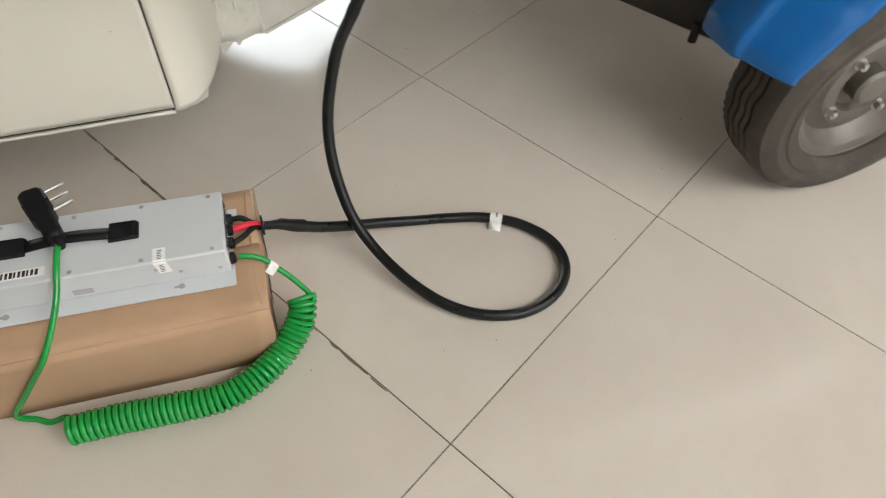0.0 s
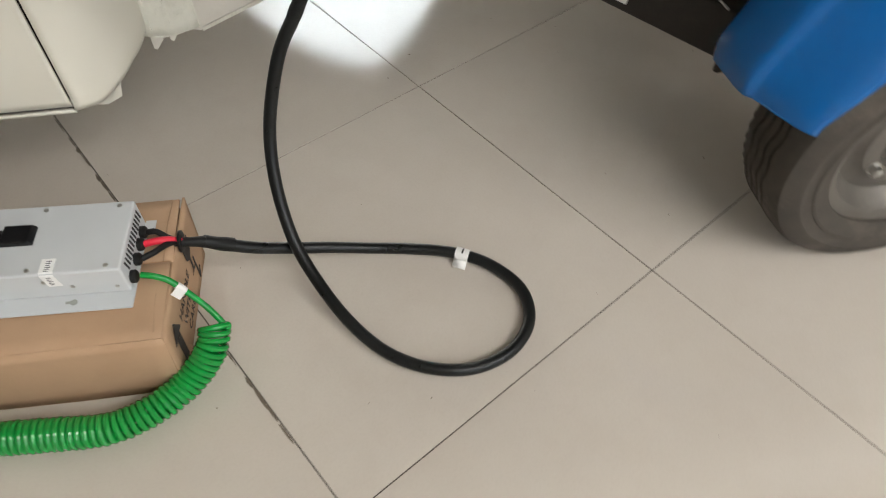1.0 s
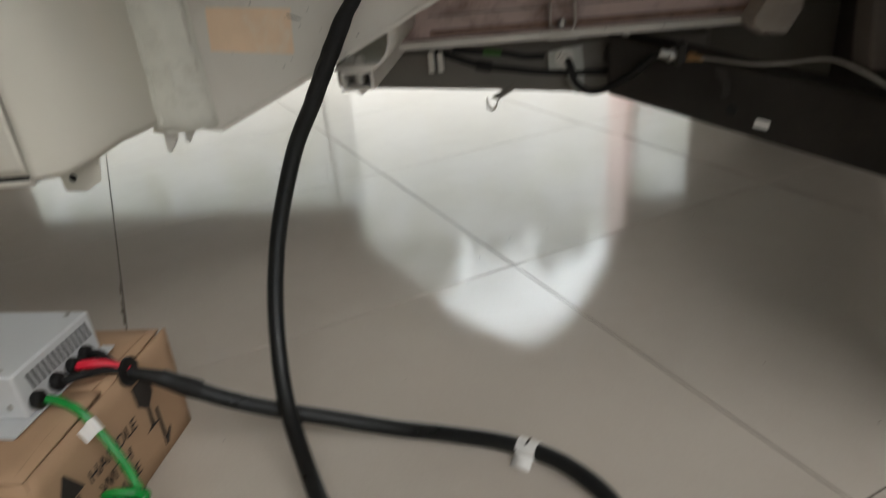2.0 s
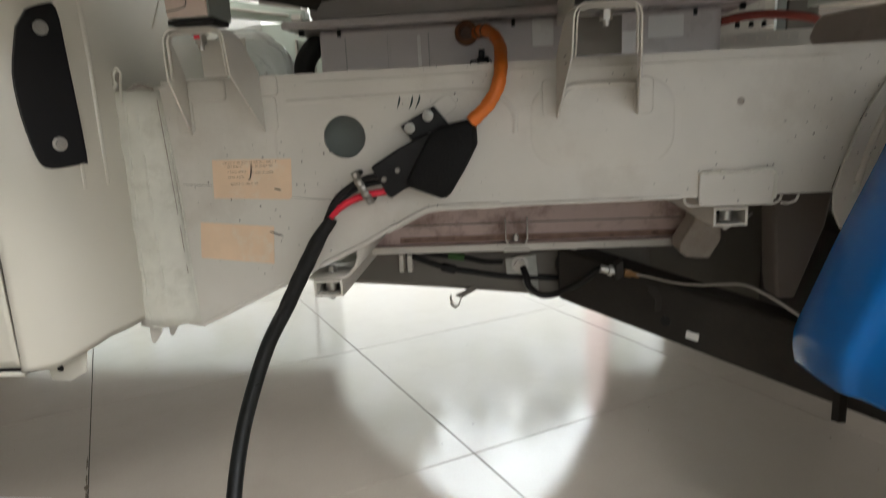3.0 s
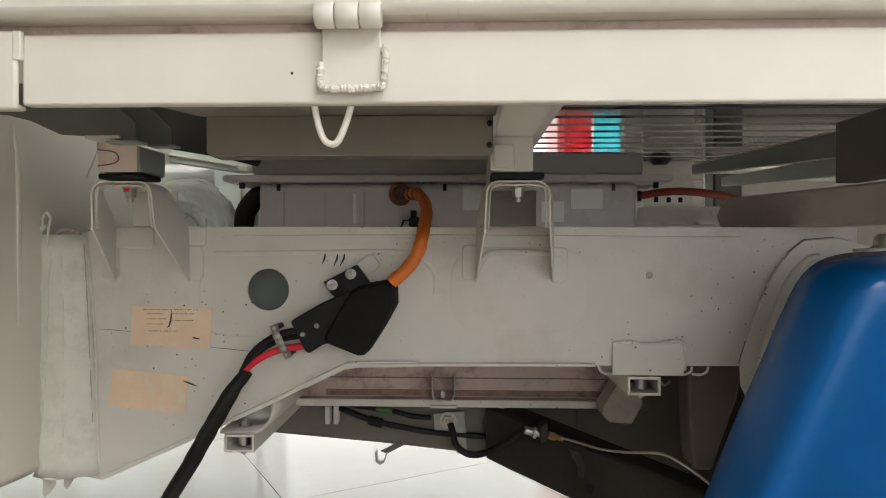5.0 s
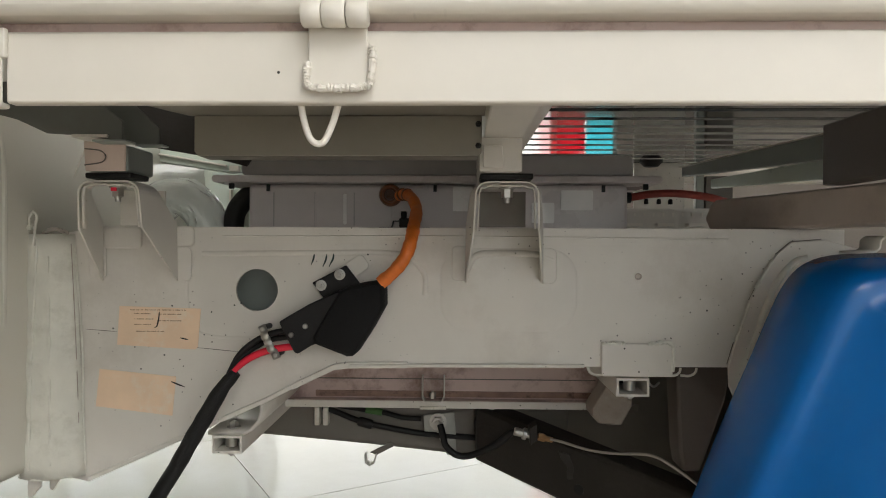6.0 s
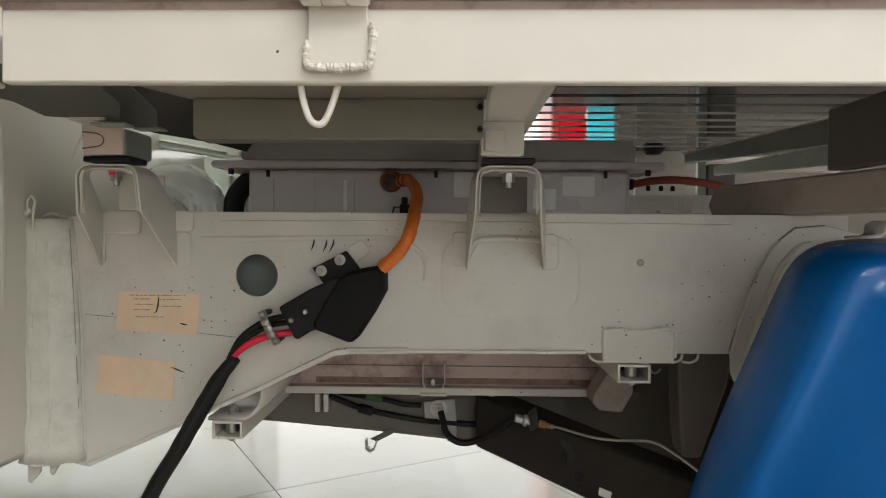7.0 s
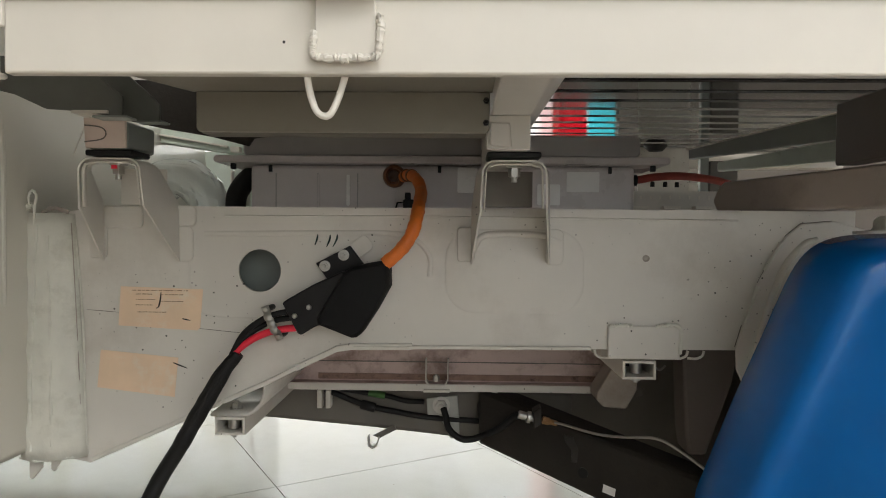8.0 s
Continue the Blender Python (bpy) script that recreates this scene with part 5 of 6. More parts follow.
part("brake_drum", at_wheel(lathe([(0.02, 0.03), (0.10, 0.03), (0.10, 0.075), (0.05, 0.085)], 40)), BLACKARM, wheel)

# silhouette of the guard in x and z, and how each section bends round from the inside edge to the outer face
guard = [(0.341, 0.325), (0.338, 0.343), (0.339, 0.361), (0.349, 0.388), (0.361, 0.420), (0.376, 0.458), (0.399, 0.512), (0.413, 0.546), (0.426, 0.574), (0.441, 0.593), (0.463, 0.604), (0.500, 0.608), (0.58, 0.608), (0.68, 0.606), (0.78, 0.59), (0.86, 0.55), (0.93, 0.48), (0.97, 0.38)]
gpts = spline([(x + 0.008, 0, z) for x, z in guard], 4)
section = [(-0.392, -0.006), (-0.400, 0.0), (-0.430, -0.0035), (-0.455, -0.0085), (-0.4665, -0.0120), (-0.4715, -0.0150), (-0.4745, -0.0190), (-0.4765, -0.0245), (-0.4785, -0.0310), (-0.4818, -0.0365), (-0.487, -0.0425), (-0.495, -0.051), (-0.510, -0.066), (-0.526, -0.084), (-0.539, -0.102), (-0.546, -0.116), (-0.549, -0.127)]
rows = []
for i, q in enumerate(gpts):
    d = (gpts[min(i + 1, len(gpts) - 1)] - gpts[max(i - 1, 0)]).normalized()
    nx, nz = -d.z, d.x
    if i < 20:
        w = i / 20
        dx, dz = 0.083 + 0.033 * w, -0.013 - 0.033 * w
        rows.append([(q.x + dx * o / -0.142, y, q.z + dz * o / -0.142) for y, o in section])
    else:
        k = 0.917 + 0.083 * min(1.0, (i - 20) / 8)
        rows.append([(q.x + nx * o * k, y, q.z + nz * o * k) for y, o in section])
part("mudguard", sheet(rows), BLUE, truck, "glossy blue plastic rear mudguard over the tyre", solid=0.003, angle=50)
for src in (wheel,):
    fw = src.copy()
    scene.collection.objects.link(fw)
    fw.matrix_basis = Matrix.Translation((0, 1.09, 0))
    for ch in src.children:
        if "tread" in ch.name or "nut" in ch.name:
            continue
        c2 = ch.copy()
        scene.collection.objects.link(c2)
        c2.parent = fw
part("guard_mount", sheet([[(0.488, y, 0.6105), (0.504, y, 0.6115), (0.508, y, 0.6145), (0.5085, y, 0.6215), (0.513, y, 0.6250), (0.560, y, 0.6262)] for y in (-0.430, -0.400)]), CHASSIS, truck, "bent mudguard mounting strip", solid=0.0025)

# ---- carton, charger and leads ----
BY0, BY1, BX0, BX1, BZ = -0.6125, -0.380, -0.98, -0.401, 0.1365
carton = thing("cardboard_box", "brown corrugated cardboard box lying flat on the tiles with printed end", "box")


def bow(bm, amp, seed):
    for v in bm.verts:
        v.co += Vector((0, noise.noise(v.co * 3 + Vector((seed, 0, 0))) * amp, noise.noise(v.co * 4 + Vector((0, seed, 0))) * amp * 0.6))
    return bm


def panel_grid(o, u, v, nu, nv, th):
    """A thin board spanned by two sides, subdivided so that it can bow."""
    o, u, v = Vector(o), Vector(u), Vector(v)
    bm = sheet([[o + u * (i / nu) + v * (j / nv) for i in range(nu + 1)] for j in range(nv + 1)])
    return bm


core = boxm(BX0, BX1 - 0.004, BY0 + 0.004, BY1 - 0.004, 0.001, BZ - 0.005)
part("body", core, CARD, carton, bevel=0.004)
part("front_face", bow(panel_grid((BX0, BY0 - 0.001, 0.001), (BX1 - BX0 - 0.010, -0.003, 0), (0.008, 0, BZ - 0.001), 24, 6, 0.003), 0.004, 2), CARD, carton, solid=0.003)
part("top_flap", bow(panel_grid((BX0, BY0 - 0.001, BZ), (BX1 - BX0 - 0.002, -0.006, 0), (0.001, 0.118, 0.0008), 24, 6, 0.003), 0.0024, 5), CARD, carton, "folded top flap", solid=0.003)
part("top_flap", bow(panel_grid((BX0, BY0 + 0.1185, BZ - 0.001), (BX1 - BX0, -0.006, 0), (0, BY1 - BY0 - 0.1185, 0.0006), 24, 6, 0.003), 0.0024, 9), CARD, carton, "folded top flap", solid=0.003)
part("end_face", bow(panel_grid((BX1 - 0.008, BY0 - 0.003, 0.001), (0.0085, BY1 - BY0 + 0.002, 0), (0.004, 0.0, BZ - 0.003), 16, 6, 0.003), 0.0015, 4), CARD, carton, "printed box end", solid=0.003)
part("flap_edge", tube(spline([(BX1 - 0.012, BY0 + 0.002, BZ + 0.0015), (BX1 - 0.015, BY0 + 0.05, BZ + 0.002), (BX1 - 0.011, BY0 + 0.11, BZ + 0.0022), (BX1 - 0.012, BY1 - 0.06, BZ + 0.0015), (BX1 - 0.009, BY1 - 0.01, BZ + 0.001)], 8), 0.0008, 6), surface("torn_card_edge", (0.40, 0.255, 0.15), 0.9, var=0.3, scale=60), carton)
part("flap_edge", tube([(BX1 - 0.11, BY0 + 0.113, BZ + 0.0025), (BX1 - 0.001, BY0 + 0.112, BZ + 0.0025)], 0.0007, 6), TAPE, carton)
# print on the end of the box: plane of the end face
EM = Matrix.Translation((BX1 - 0.008, BY0 - 0.003, 0.001)) @ pose(0, 0, 0, 90, 0, 87.9) @ pose(0, 0, 0, 1.7, 0, 0)


def on_end(bm, u, v, turn=0.0):
    return moved(bm, EM @ Matrix.Translation((u, v, 0.0034)) @ pose(0, 0, 0, 0, 0, turn))


for k, word in enumerate(("HANDLE", "WITH", "CARE")):
    part("lettering", on_end(text_mesh(word, 0.021), 0.060 + k * 0.008, 0.070 - k * 0.024), INK, carton, "black printed words", smooth=False)


def flat_poly(pts, th=0.0006):
    bm = bmesh.new()
    bm.faces.new([bm.verts.new((x, y, 0)) for x, y in pts])
    ext = bmesh.ops.extrude_face_region(bm, geom=bm.faces[:])
    bmesh.ops.translate(bm, vec=(0, 0, th), verts=[g for g in ext["geom"] if isinstance(g, bmesh.types.BMVert)])
    return bm


part("arrow_mark", on_end(flat_poly([(0.016, 0.078), (0.052, 0.078), (0.034, 0.108)]), 0, 0), INK, carton, smooth=False)
part("arrow_mark", on_end(flat_poly([(0.026, 0.020), (0.042, 0.020), (0.042, 0.076), (0.026, 0.076)]), 0, 0), INK, carton, smooth=False)
part("glass_mark", on_end(flat_poly([(0.150, 0.112), (0.182, 0.112), (0.180, 0.088), (0.168, 0.076), (0.168, 0.054), (0.178, 0.050), (0.154, 0.050), (0.164, 0.054), (0.164, 0.076), (0.152, 0.088)]), 0, 0), INK, carton, smooth=False)
part("tick_mark", on_end(flat_poly([(0.176, 0.066), (0.180, 0.066), (0.1815, 0.022), (0.190, 0.030), (0.192, 0.027), (0.181, 0.012), (0.1775, 0.014)]), 0, 0), INK, carton, smooth=False)

charger = thing("battery_charger", "light grey metal battery charger lying on a cardboard box", "charger", at=(-0.4385, -0.50, BZ + 0.0045))
charger.rotation_euler = (0, 0, radians(-2.1))
L, W0, W1, CH = 0.40, -0.047, 0.068, 0.050       # length, front and back of the housing, height
F0, F1 = -0.069, 0.072                            # mounting flange
base = part("flange", prism(rounded(-L - 0.002, 0.0, F0, F1, 0.002), 0, 0.0022), ALU, charger, bevel=0.0006)
base.matrix_basis = pose(0, 0, 0.0024, -90, 0, 0) @ Matrix.Diagonal((1, 1, -1, 1))
body = part("housing", boxm(-L, -0.004, W0, W1, 0.0026, CH), ALU, charger, "light grey sheet-metal housing", bevel=0.0025)
for i in range(13):
    part("vent_slot", moved(boxm(-0.0005, 0.0008, -0.0014, 0.0014, -0.009, 0.009), Matrix.Translation((-0.004, W0 + 0.018 + i * 0.0072, CH - 0.017)) @ pose(0, 0, 0, 12, 0, 0)), VENT, charger, smooth=False)
part("end_plate", boxm(-0.0035, 0.010, W1 - 0.02, W1 + 0.002, 0.003, 0.005), ALU, charger, smooth=False)
for yy, nm in ((0.042, "grommet"), (0.021, "grommet"), (-0.004, "grommet"), (-0.032, "grommet")):
    part(nm, moved(lathe([(0.0088, -0.004), (0.0088, 0.0022), (0.0070, 0.0042), (0.005, 0.0048)], 20, 'X'), Matrix.Translation((-0.0005, yy, 0.0135))), RUBBER, charger, "black rubber cable grommet")
for x in (-0.022, -0.115, -0.205, -0.30):
    for yy in (W0 + 0.008, W1 - 0.008):
        part("screw", moved(lathe([(0.0032, 0), (0.0030, 0.0009), (0.0012, 0.0011)], 14, 'Z'), Matrix.Translation((x, yy, CH))), STEEL, charger)
for x, z in ((-0.018, 0.016), (-0.070, 0.022), (-0.100, 0.034)):
    part("screw", moved(lathe([(0.0028, 0), (0.0026, -0.0009), (0.001, -0.0011)], 12), Matrix.Translation((x, W0, z))), STEEL, charger)
for x in (-0.074, -0.30):
    part("keyhole", moved(lathe([(0.0045, 0), (0.0045, 0.0006)], 16, 'Z'), Matrix.Translation((x, F0 + 0.011, 0.0025))), DULLZINC, charger)
    part("keyhole", boxm(x - 0.010, x, F0 + 0.009, F0 + 0.013, 0.0024, 0.0029), DULLZINC, charger, smooth=False)
# carry strap
zs = CH
for x0, x1 in ((-0.158, -0.117), (-0.305, -0.262)):
    part("strap_end", prism([(x0, zs + 0.0005), (x0 + 0.003, zs + 0.009), (x1 - 0.004, zs + 0.0085), (x1, zs + 0.004), (x1, zs + 0.0005)], 0.000, 0.030), BLACK, charger, bevel=0.002)
part("strap", sheet([[(x, yy, zs + 0.0035 + 0.006 * math.sin(math.pi * (x + 0.262) / 0.11)) for x in [-0.262 + 0.11 * k / 12 for k in range(13)]] for yy in (0.006, 0.024)]), BLACK, charger, "flat black carry strap", solid=0.0035)
lb = part("sticker", sheet([[(x0, W0 + 0.024, zs + 0.0006), (x0, W0 + 0.0025, zs + 0.0006), (x0 + 0.0005, W0 - 0.0007, zs - 0.003), (x0 + 0.004, W0 - 0.0007, zs - 0.024)] for x0 in (-0.1005, -0.0835)]), WHITELABEL, charger, "white sticker folded over the edge", smooth=False, solid=0.0003)
for k in range(6):
    part("print_bar", boxm(-0.0945 + (k % 2) * 0.0005, -0.0895 + (k % 3) * 0.0009, W0 + 0.004 + k * 0.0030, W0 + 0.0052 + k * 0.0030, zs + 0.0008, zs + 0.0011), GREYINK, lb, smooth=False)
for k in range(5):
    part("print_bar", boxm(-0.0935, -0.0885 + (k % 3) * 0.0008, W0 - 0.0013, W0 - 0.0010, zs - 0.0205 + k * 0.0034, zs - 0.0192 + k * 0.0034), GREYINK, lb, smooth=False)
lb2 = part("sticker", boxm(-0.330, -0.236, W0 + 0.011, W0 + 0.026, zs + 0.0002, zs + 0.0006), PAPER, charger, "white printed rating label", smooth=False)
for k in range(12):
    part("print_bar", boxm(-0.305 + k * 0.0052, -0.3025 + k * 0.0052 + (k % 3) * 0.0007, W0 + 0.0135, W0 + 0.0235, zs + 0.0006, zs + 0.0008), INK, lb2, smooth=False)
part("plate_mark", boxm(-0.212, -0.186, W0 - 0.0006, W0 - 0.0001, 0.010, 0.020), surface("etched_mark", (0.42, 0.42, 0.43), 0.4), charger, smooth=False)

# black charging cable: charger, loop on the floor, up to the joint box
dc = thing("charging_cable", "thick black charging cable looped on the tiled floor", "cable")
path = [(-0.366, -0.457, 0.122), (-0.31, -0.447, 0.086), (-0.257, -0.431, 0.055), (-0.198, -0.419, 0.031), (-0.136, -0.415, 0.014), (-0.073, -0.422, 0.0105), (-0.007, -0.438, 0.0105), (0.050, -0.469, 0.0105),
        (0.091, -0.522, 0.0105), (0.092, -0.580, 0.0105), (0.055, -0.628, 0.0105), (-0.007, -0.650, 0.0105), (-0.073, -0.639, 0.0105), (-0.130, -0.606, 0.014), (-0.178, -0.552, 0.022), (-0.217, -0.489, 0.037),
        (-0.246, -0.436, 0.072), (-0.260, -0.391, 0.122), (-0.263, -0.354, 0.177), (-0.254, -0.327, 0.237), (-0.230, -0.302, 0.311), (-0.203, -0.293, 0.360), (-0.186, -0.289, 0.392)]
riser = path[-2:] + [(-0.173, -0.287, 0.415), (-0.155, -0.285, 0.446), (-0.139, -0.283, 0.4655)]
part("sheath", tube(spline(path, 8), 0.0093, 16), CABLE, dc, "smooth black cable sheath")
part("sleeve", tube(spline(riser, 8), lambda t: 0.0093 + 0.0003 * min(1, t * 5) - 0.0030 * max(0, t - 0.6) / 0.4 + 0.0003 * math.sin(t * 30), 16), SLEEVE, dc, "black braided sleeve")
part("sleeve_end", tube(spline([(-0.400, -0.468, 0.1400), (-0.385, -0.464, 0.132), (-0.366, -0.458, 0.122), (-0.345, -0.4535, 0.108), (-0.33, -0.450, 0.099)], 6), lambda t: 0.0068 + 0.0036 * max(0, min(1, t * 2.2 - 0.7)), 14), SLEEVE, dc, "black heat-shrink sleeve")
cz0 = BZ + 0.0045 + 0.0135
for y0, mat, nm in ((-0.4585, RUBBER, "black_core"), (-0.479, RED, "red_core"), (-0.504, RUBBER, "black_core")):
    part(nm, tube(spline([(-0.434, y0, cz0), (-0.420, y0 * 0.8 - 0.0935, cz0 + (0.001 if y0 != -0.479 else 0.0005)), (-0.406, -0.4715 + (y0 + 0.48) * 0.25, 0.1475 if y0 != -0.479 else 0.1495), (-0.392, -0.466, 0.138)], 8), 0.0050 if y0 == -0.479 else 0.0042, 10), mat, dc)
for y0, dz, mat, nm in ((0.0, 0.0, RED, "red_core"), (0.007, 0.012, RUBBER, "black_core"), (0.0, 0.020, RUBBER, "black_core")):
    part(nm, tube(spline([(-0.147, -0.283, 0.462 + dz * 0.1), (-0.135, -0.283, 0.474 + dz * 0.6), (-0.119, -0.282 + y0, 0.4845 + dz * 0.8), (-0.098, -0.280 + y0, 0.492 + dz * 0.95), (-0.066, -0.278, 0.4965 + dz)], 8), 0.0042 if mat == RED else 0.0035, 10), mat, dc)
part("tie_disc", moved(lathe([(0.004, -0.002), (0.0155, -0.0015), (0.0155, 0.0015), (0.004, 0.002)], 24, 'X'), Matrix.Translation((-0.392, -0.466, 0.137))), RUBBER, dc, "black rubber tie disc")
q0 = Vector((0.0125, -0.4455, 0.0105))
cdir = Vector((0.0575, -0.029, 0)).normalized()
part("marker_tag", tube([q0 - cdir * 0.011, q0 + cdir * 0.011], 0.0104, 18), PAPER, dc, "white wrapped paper tag")
flag = sheet([[q0 + cdir * u + Vector((-0.005, -0.0095, -0.0004 - 0.009 * k)) + Vector((-0.0046, -0.0102, 0)) * k for u in (-0.011, 0.011)] for k in (0, 0.5, 1.0)])
part("tag_flag", flag, PAPER, dc, solid=0.0004)
part("print_bar", moved(boxm(-0.0012, 0.0012, -0.005, 0.005, 0, 0.0006), Matrix.Translation(q0 + Vector((0, -0.001, 0.0104))) @ pose(0, 0, 0, 0, 0, -27)), INK, dc, smooth=False)

# green coiled mains cord with plug
cord = thing("power_cord", "bright green coiled mains cord with black three-pin plug", "cord")
spine = spline([(-0.3575, -0.568, 0.074), (-0.3580, -0.5765, 0.0675), (-0.363, -0.591, 0.0560), (-0.379, -0.609, 0.040), (-0.407, -0.633, 0.0265), (-0.446, -0.660, 0.0245), (-0.497, -0.677, 0.0245), (-0.567, -0.675, 0.0245), (-0.642, -0.671, 0.0245), (-0.700, -0.671, 0.0245)], 40)
lens = [0.0]
for a, b in zip(spine, spine[1:]):
    lens.append(lens[-1] + (b - a).length)
turns, rc, rt = 45.5, 0.0182, 0.0043
coil = []
steps = int(turns * 18)
up = Vector((0, 0, 1))
for i in range(steps + 1):
    s = lens[-1] * i / steps
    k = min(len(spine) - 2, max(0, next((j for j, v in enumerate(lens) if v >= s), len(spine) - 1) - 1))
    f = (s - lens[k]) / max(1e-9, lens[k + 1] - lens[k])
    q = spine[k].lerp(spine[k + 1], f)
    d = (spine[k + 1] - spine[k]).normalized()
    a1 = (up - d * up.dot(d)).normalized()
    a2 = d.cross(a1)
    ang = 2 * math.pi * turns * i / steps - math.pi / 2
    wob = rc * (1 + 0.03 * math.sin(i * 0.013) + 0.02 * math.sin(i * 0.11))
    coil.append(q + a1 * math.cos(ang) * wob + a2 * math.sin(ang) * wob)
part("coil", tube(coil, rt, 8), GREEN, cord, "tightly coiled glossy green cord")
lead = spline([(-0.432, -0.531, cz0), (-0.418, -0.533, 0.1525), (-0.402, -0.5355, 0.1445), (-0.388, -0.540, 0.129), (-0.366, -0.551, 0.104), (-0.349, -0.564, 0.084), (-0.340, -0.573, 0.072), tuple(coil[0]), tuple(coil[3])], 8)
part("lead", tube(lead, 0.0043, 12), GREEN, cord)
q1 = Vector((-0.388, -0.540, 0.129))
part("marker_tag", tube([q1 - Vector((0.0045, -0.002, -0.0052)), q1 + Vector((0.0045, -0.002, -0.0052))], 0.0052, 12), PAPER, cord, "small white paper tag")
part("tag_flag", moved(boxm(-0.0068, 0.0068, -0.0004, 0.0004, -0.012, 0), Matrix.Translation(q1 + Vector((0.000, -0.005, 0.001))) @ pose(0, 0, 0, -35, 42, -20)), PAPER, cord, smooth=False)
e = coil[-1]
tail = spline([tuple(e), (e.x - 0.012, e.y + 0.012, 0.012), (-0.733, -0.640, 0.006), (-0.752, -0.630, 0.006), (-0.774, -0.6235, 0.012), (-0.768, -0.6235, 0.030), (-0.750, -0.6235, 0.055), (-0.720, -0.6235, 0.098), (-0.694, -0.6215, 0.135), (-0.676, -0.596, 0.160), (-0.662, -0.566, 0.184), (-0.656, -0.536, 0.203), (-0.6530, -0.512, 0.2112), (-0.6520, -0.500, 0.2105)], 8)
part("lead", tube(tail, 0.0043, 12), GREEN, cord)
PM = Matrix(((0.937, 0, -0.349, -0.6525), (0.349, 0, 0.937, -0.489), (0, -1, 0, 0.2105), (0, 0, 0, 1)))
plug_prof = [(-0.008, 0.0), (-0.013, 0.012), (-0.014, 0.040), (-0.0185, 0.046), (-0.0200, 0.096), (-0.012, 0.104), (0.008, 0.102), (0.014, 0.094), (0.0135, 0.050), (0.0105, 0.044), (0.0105, 0.012), (0.007, 0.0)]
plug = part("plug", moved(prism(plug_prof, -0.0135, 0.0135), PM), BLACK, cord, "moulded black three-pin plug", bevel=0.004)
part("plug_band", moved(prism([(-0.0196, 0.070), (-0.0202, 0.073), (0.0146, 0.071), (0.0142, 0.068)], -0.0140, 0.0140), PM), RUBBER, plug, smooth=False)
part("strain_relief", moved(lathe([(0.0055, -0.014), (0.007, -0.006), (0.0085, 0.002)], 14, 'Z'), PM), BLACK, cord)
for u, v, r in ((0.056, 0.0, 0.0034), (0.086, 0.0085, 0.0027), (0.086, -0.0085, 0.0027)):
    part("pin", moved(lathe([(r, 0.012), (r, 0.038), (r * 0.6, 0.0405)], 14, 'X'), PM @ Matrix.Translation((0, v, u)) @ pose(0, 0, 0, 0, -8, 0)), STEEL, plug)

# ---- things by the far glazing ----
for x0, x1, yb, z0, z1, mat, lbl in ((0.58, 0.73, 3.16, 0.0, 1.46, PINKFILM, "translucent pale pink film banner at the doorway"),
                                     (0.63, 0.92, 3.24, 0.24, 0.52, REDFILM, "translucent red film banner on the low sill"),
                                     (0.93, 1.10, 3.24, 0.24, 0.53, CYANFILM, "translucent cyan film banner on the low sill")):
    d = thing("film_banner", lbl, "banner", group="film banners at the glazing")
    part("film", boxm(x0, x1, yb, yb + 0.003, z0 + 0.012, z1), mat, d, smooth=False)
    part("batten", boxm(x0 - 0.004, x1 + 0.004, yb - 0.004, yb + 0.007, z1, z1 + 0.012), ALUFRAME, d, smooth=False)
    part("batten", boxm(x0 - 0.004, x1 + 0.004, yb - 0.004, yb + 0.007, z0, z0 + 0.012), ALUFRAME, d, smooth=False)

# ---- floor tiles ----
floor = structure("floor", boxm(X0 - 0.15, X1 + 0.15, Y0 - 0.15, Y1 + 0.15, -0.12, -0.0016), GROUT, "polished beige vitrified tile floor with thin dark joints", smooth=False)
PHI, T, GAP = radians(-58.3), 0.6, 0.0019
bm = bmesh.new()
h = T / 2 - GAP / 2
lo = [bm.verts.new((x, y, -0.008)) for x, y in ((-h, -h), (h, -h), (h, h), (-h, h))]
md = [bm.verts.new((x, y, -0.0005)) for x, y in ((-h, -h), (h, -h), (h, h), (-h, h))]
hi = [bm.verts.new((x, y, 0.0)) for x, y in ((-h + .0003, -h + .0003), (h - .0003, -h + .0003), (h - .0003, h - .0003), (-h + .0003, h - .0003))]
for a, b in ((lo, md), (md, hi)):
    for i in range(4):
        bm.faces.new((a[i], a[(i + 1) % 4], b[(i + 1) % 4], b[i]))
bm.faces.new(hi)
tile_mesh = bpy.data.meshes.new("tile")
bm.to_mesh(tile_mesh)
bm.free()
tile_mesh.materials.append(TILE)
c, s = math.cos(PHI), math.sin(PHI)
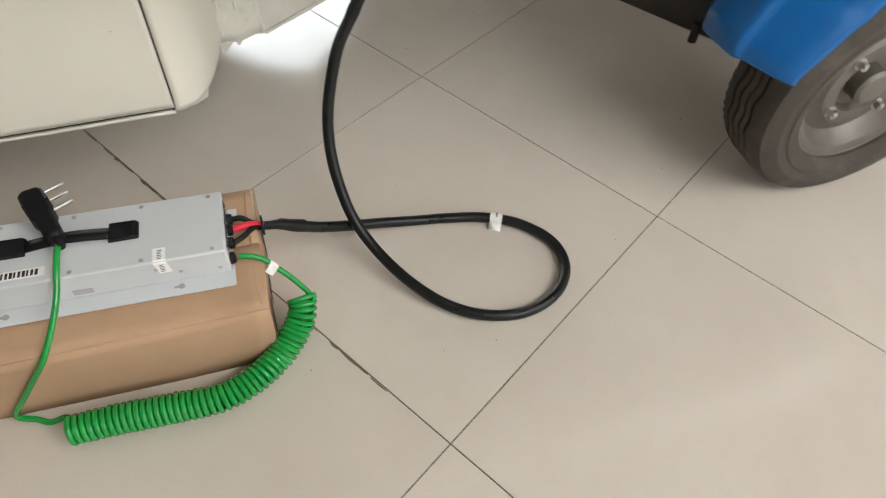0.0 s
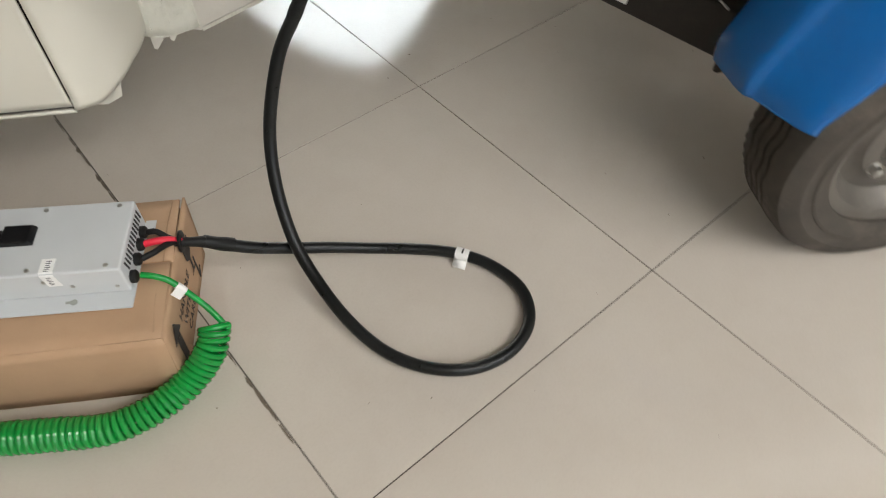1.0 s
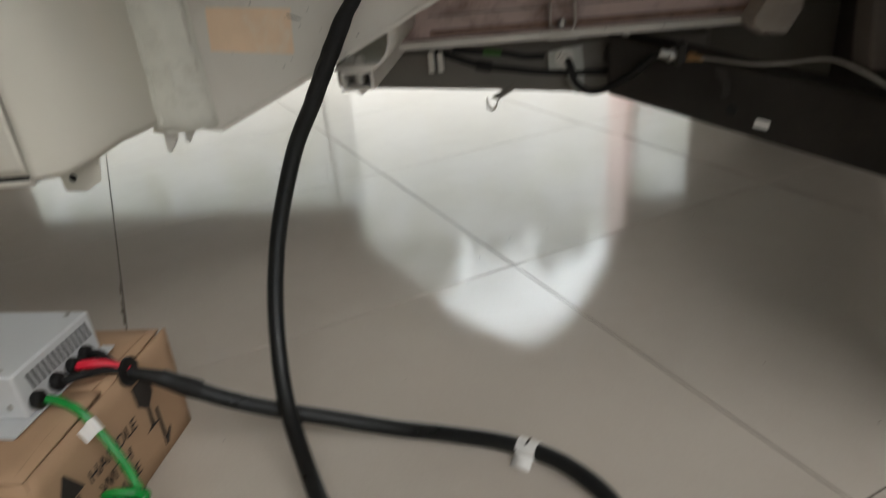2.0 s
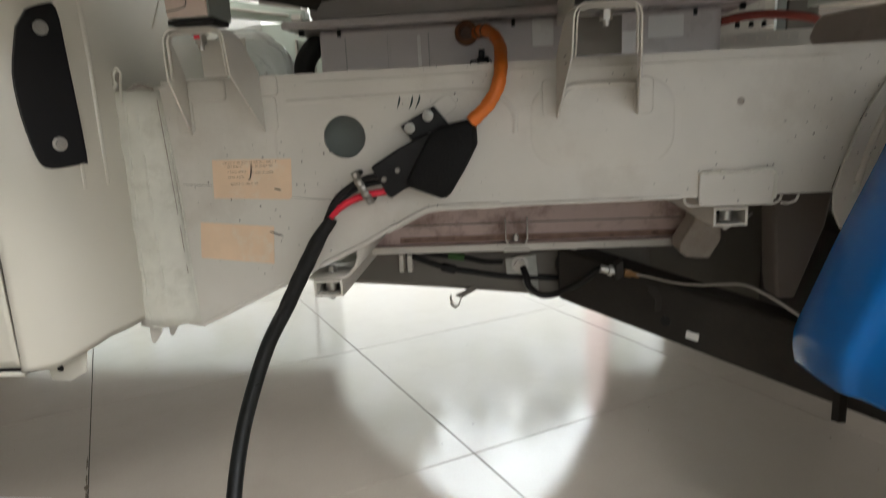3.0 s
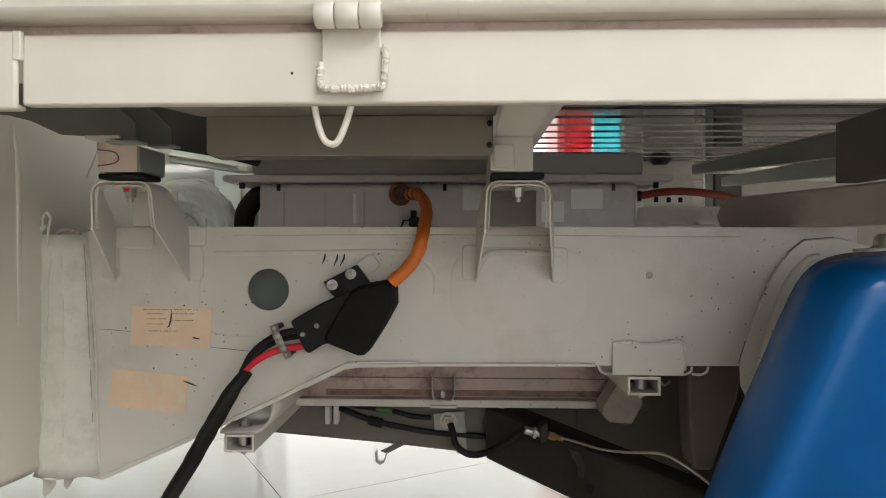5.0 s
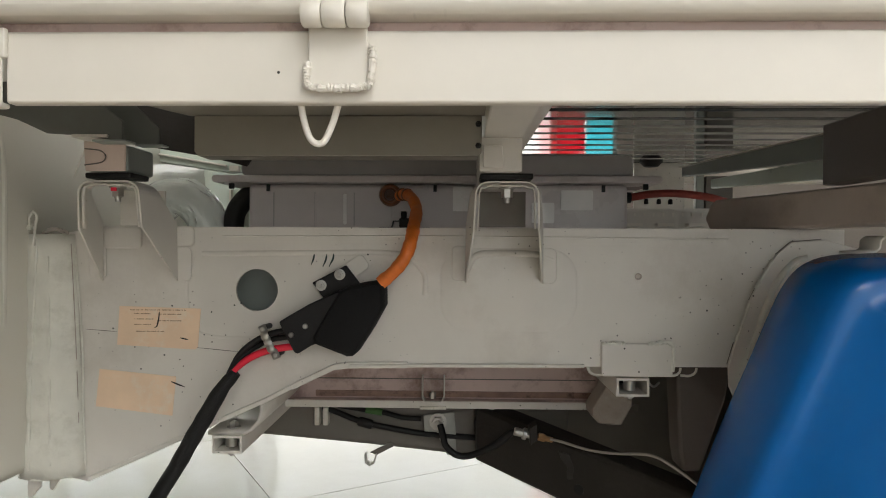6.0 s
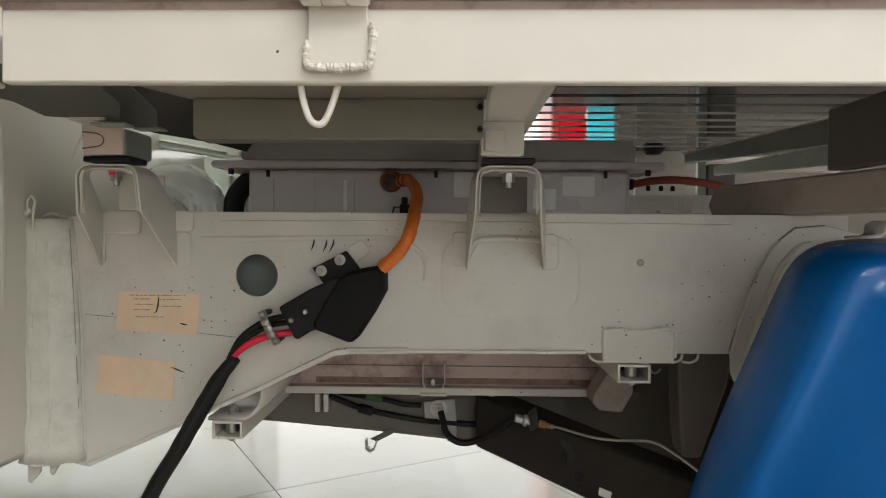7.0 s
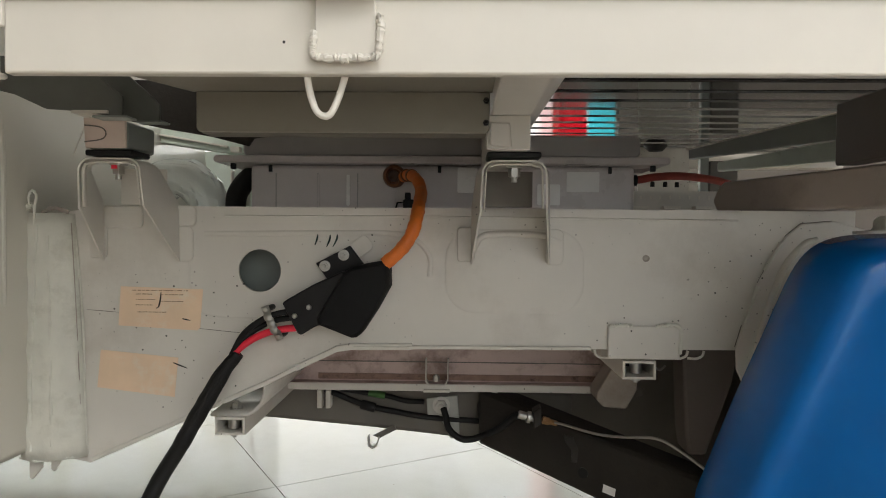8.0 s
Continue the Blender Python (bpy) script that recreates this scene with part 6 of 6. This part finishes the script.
for u in range(-13, 14):
    for v in range(-13, 14):
        cx, cy = (u + 0.5) * T * c - (v + 0.5) * T * s, (u + 0.5) * T * s + (v + 0.5) * T * c
        if not (X0 - 0.4 < cx < X1 + 0.4 and Y0 - 0.4 < cy < Y1 + 0.4):
            continue
        place = pose(cx, cy, 0, 0, 0, math.degrees(PHI))
        me = tile_mesh
        if not (X0 + 0.3 < cx < X1 - 0.3 and Y0 + 0.3 < cy < Y1 - 0.3):
            bm = bmesh.new()
            bm.from_mesh(tile_mesh)
            inv = place.inverted()
            for q, n in (((X0, 0, 0), (-1, 0, 0)), ((X1, 0, 0), (1, 0, 0)), ((0, Y0, 0), (0, -1, 0)), ((0, Y1, 0), (0, 1, 0))):
                bmesh.ops.bisect_plane(bm, geom=bm.verts[:] + bm.edges[:] + bm.faces[:], plane_co=inv @ Vector(q), plane_no=inv.to_3x3() @ Vector(n), clear_outer=True)
            if not bm.faces:
                bm.free()
                continue
            me = bpy.data.meshes.new("tile")
            bm.to_mesh(me)
            bm.free()
            me.materials.append(TILE)
        t = new("tile", me)
        t.parent = floor
        t.matrix_basis = place
# dirt gathered along one joint, and crumbs
gd = random.Random(12)
jd, jn = Vector((math.cos(PHI), math.sin(PHI), 0)), Vector((-math.sin(PHI), math.cos(PHI), 0))
line = Vector((-0.641, -0.109, 0.0))
bm = bmesh.new()


def blotch(bm, at, a, b, turn):
    vs = []
    for k in range(10):
        w = 2 * math.pi * k / 10
        r = gd.uniform(0.6, 1.1)
        u = Vector((math.cos(turn), math.sin(turn), 0)) * math.cos(w) * a * r + Vector((-math.sin(turn), math.cos(turn), 0)) * math.sin(w) * b * r
        vs.append(bm.verts.new(at + u + Vector((0, 0, 0.0004))))
    top = bm.verts.new(at + Vector((0, 0, 0.0012)))
    for k in range(10):
        bm.faces.new((vs[k], vs[(k + 1) % 10], top))


for s0, a, b in ((-0.03, 0.02, 0.0016), (0.0, 0.012, 0.0042), (0.035, 0.03, 0.0020), (0.090, 0.014, 0.0038), (0.115, 0.022, 0.0022), (0.145, 0.02, 0.0018), (0.545, 0.03, 0.0016), (0.605, 0.014, 0.0026), (0.632, 0.026, 0.0032), (0.665, 0.018, 0.0022), (0.70, 0.02, 0.0018), (-0.09, 0.03, 0.0014)):
    blotch(bm, line + jd * s0 + jn * gd.uniform(-0.0006, 0.0006), a, b, PHI)
for k in range(46):
    r = gd.uniform(0.0006, 0.0016)
    blotch(bm, Vector((gd.uniform(-0.9, 0.9), gd.uniform(-0.95, 0.6), 0)), r * gd.uniform(1, 1.8), r, gd.uniform(0, 3))
tagged(part("floor_dirt", bm, surface("dark_dirt", (0.17, 0.135, 0.10), 0.95, var=0.3, scale=60, bump=0.3), floor, "dark dirt along a tile joint"), kind="structure")
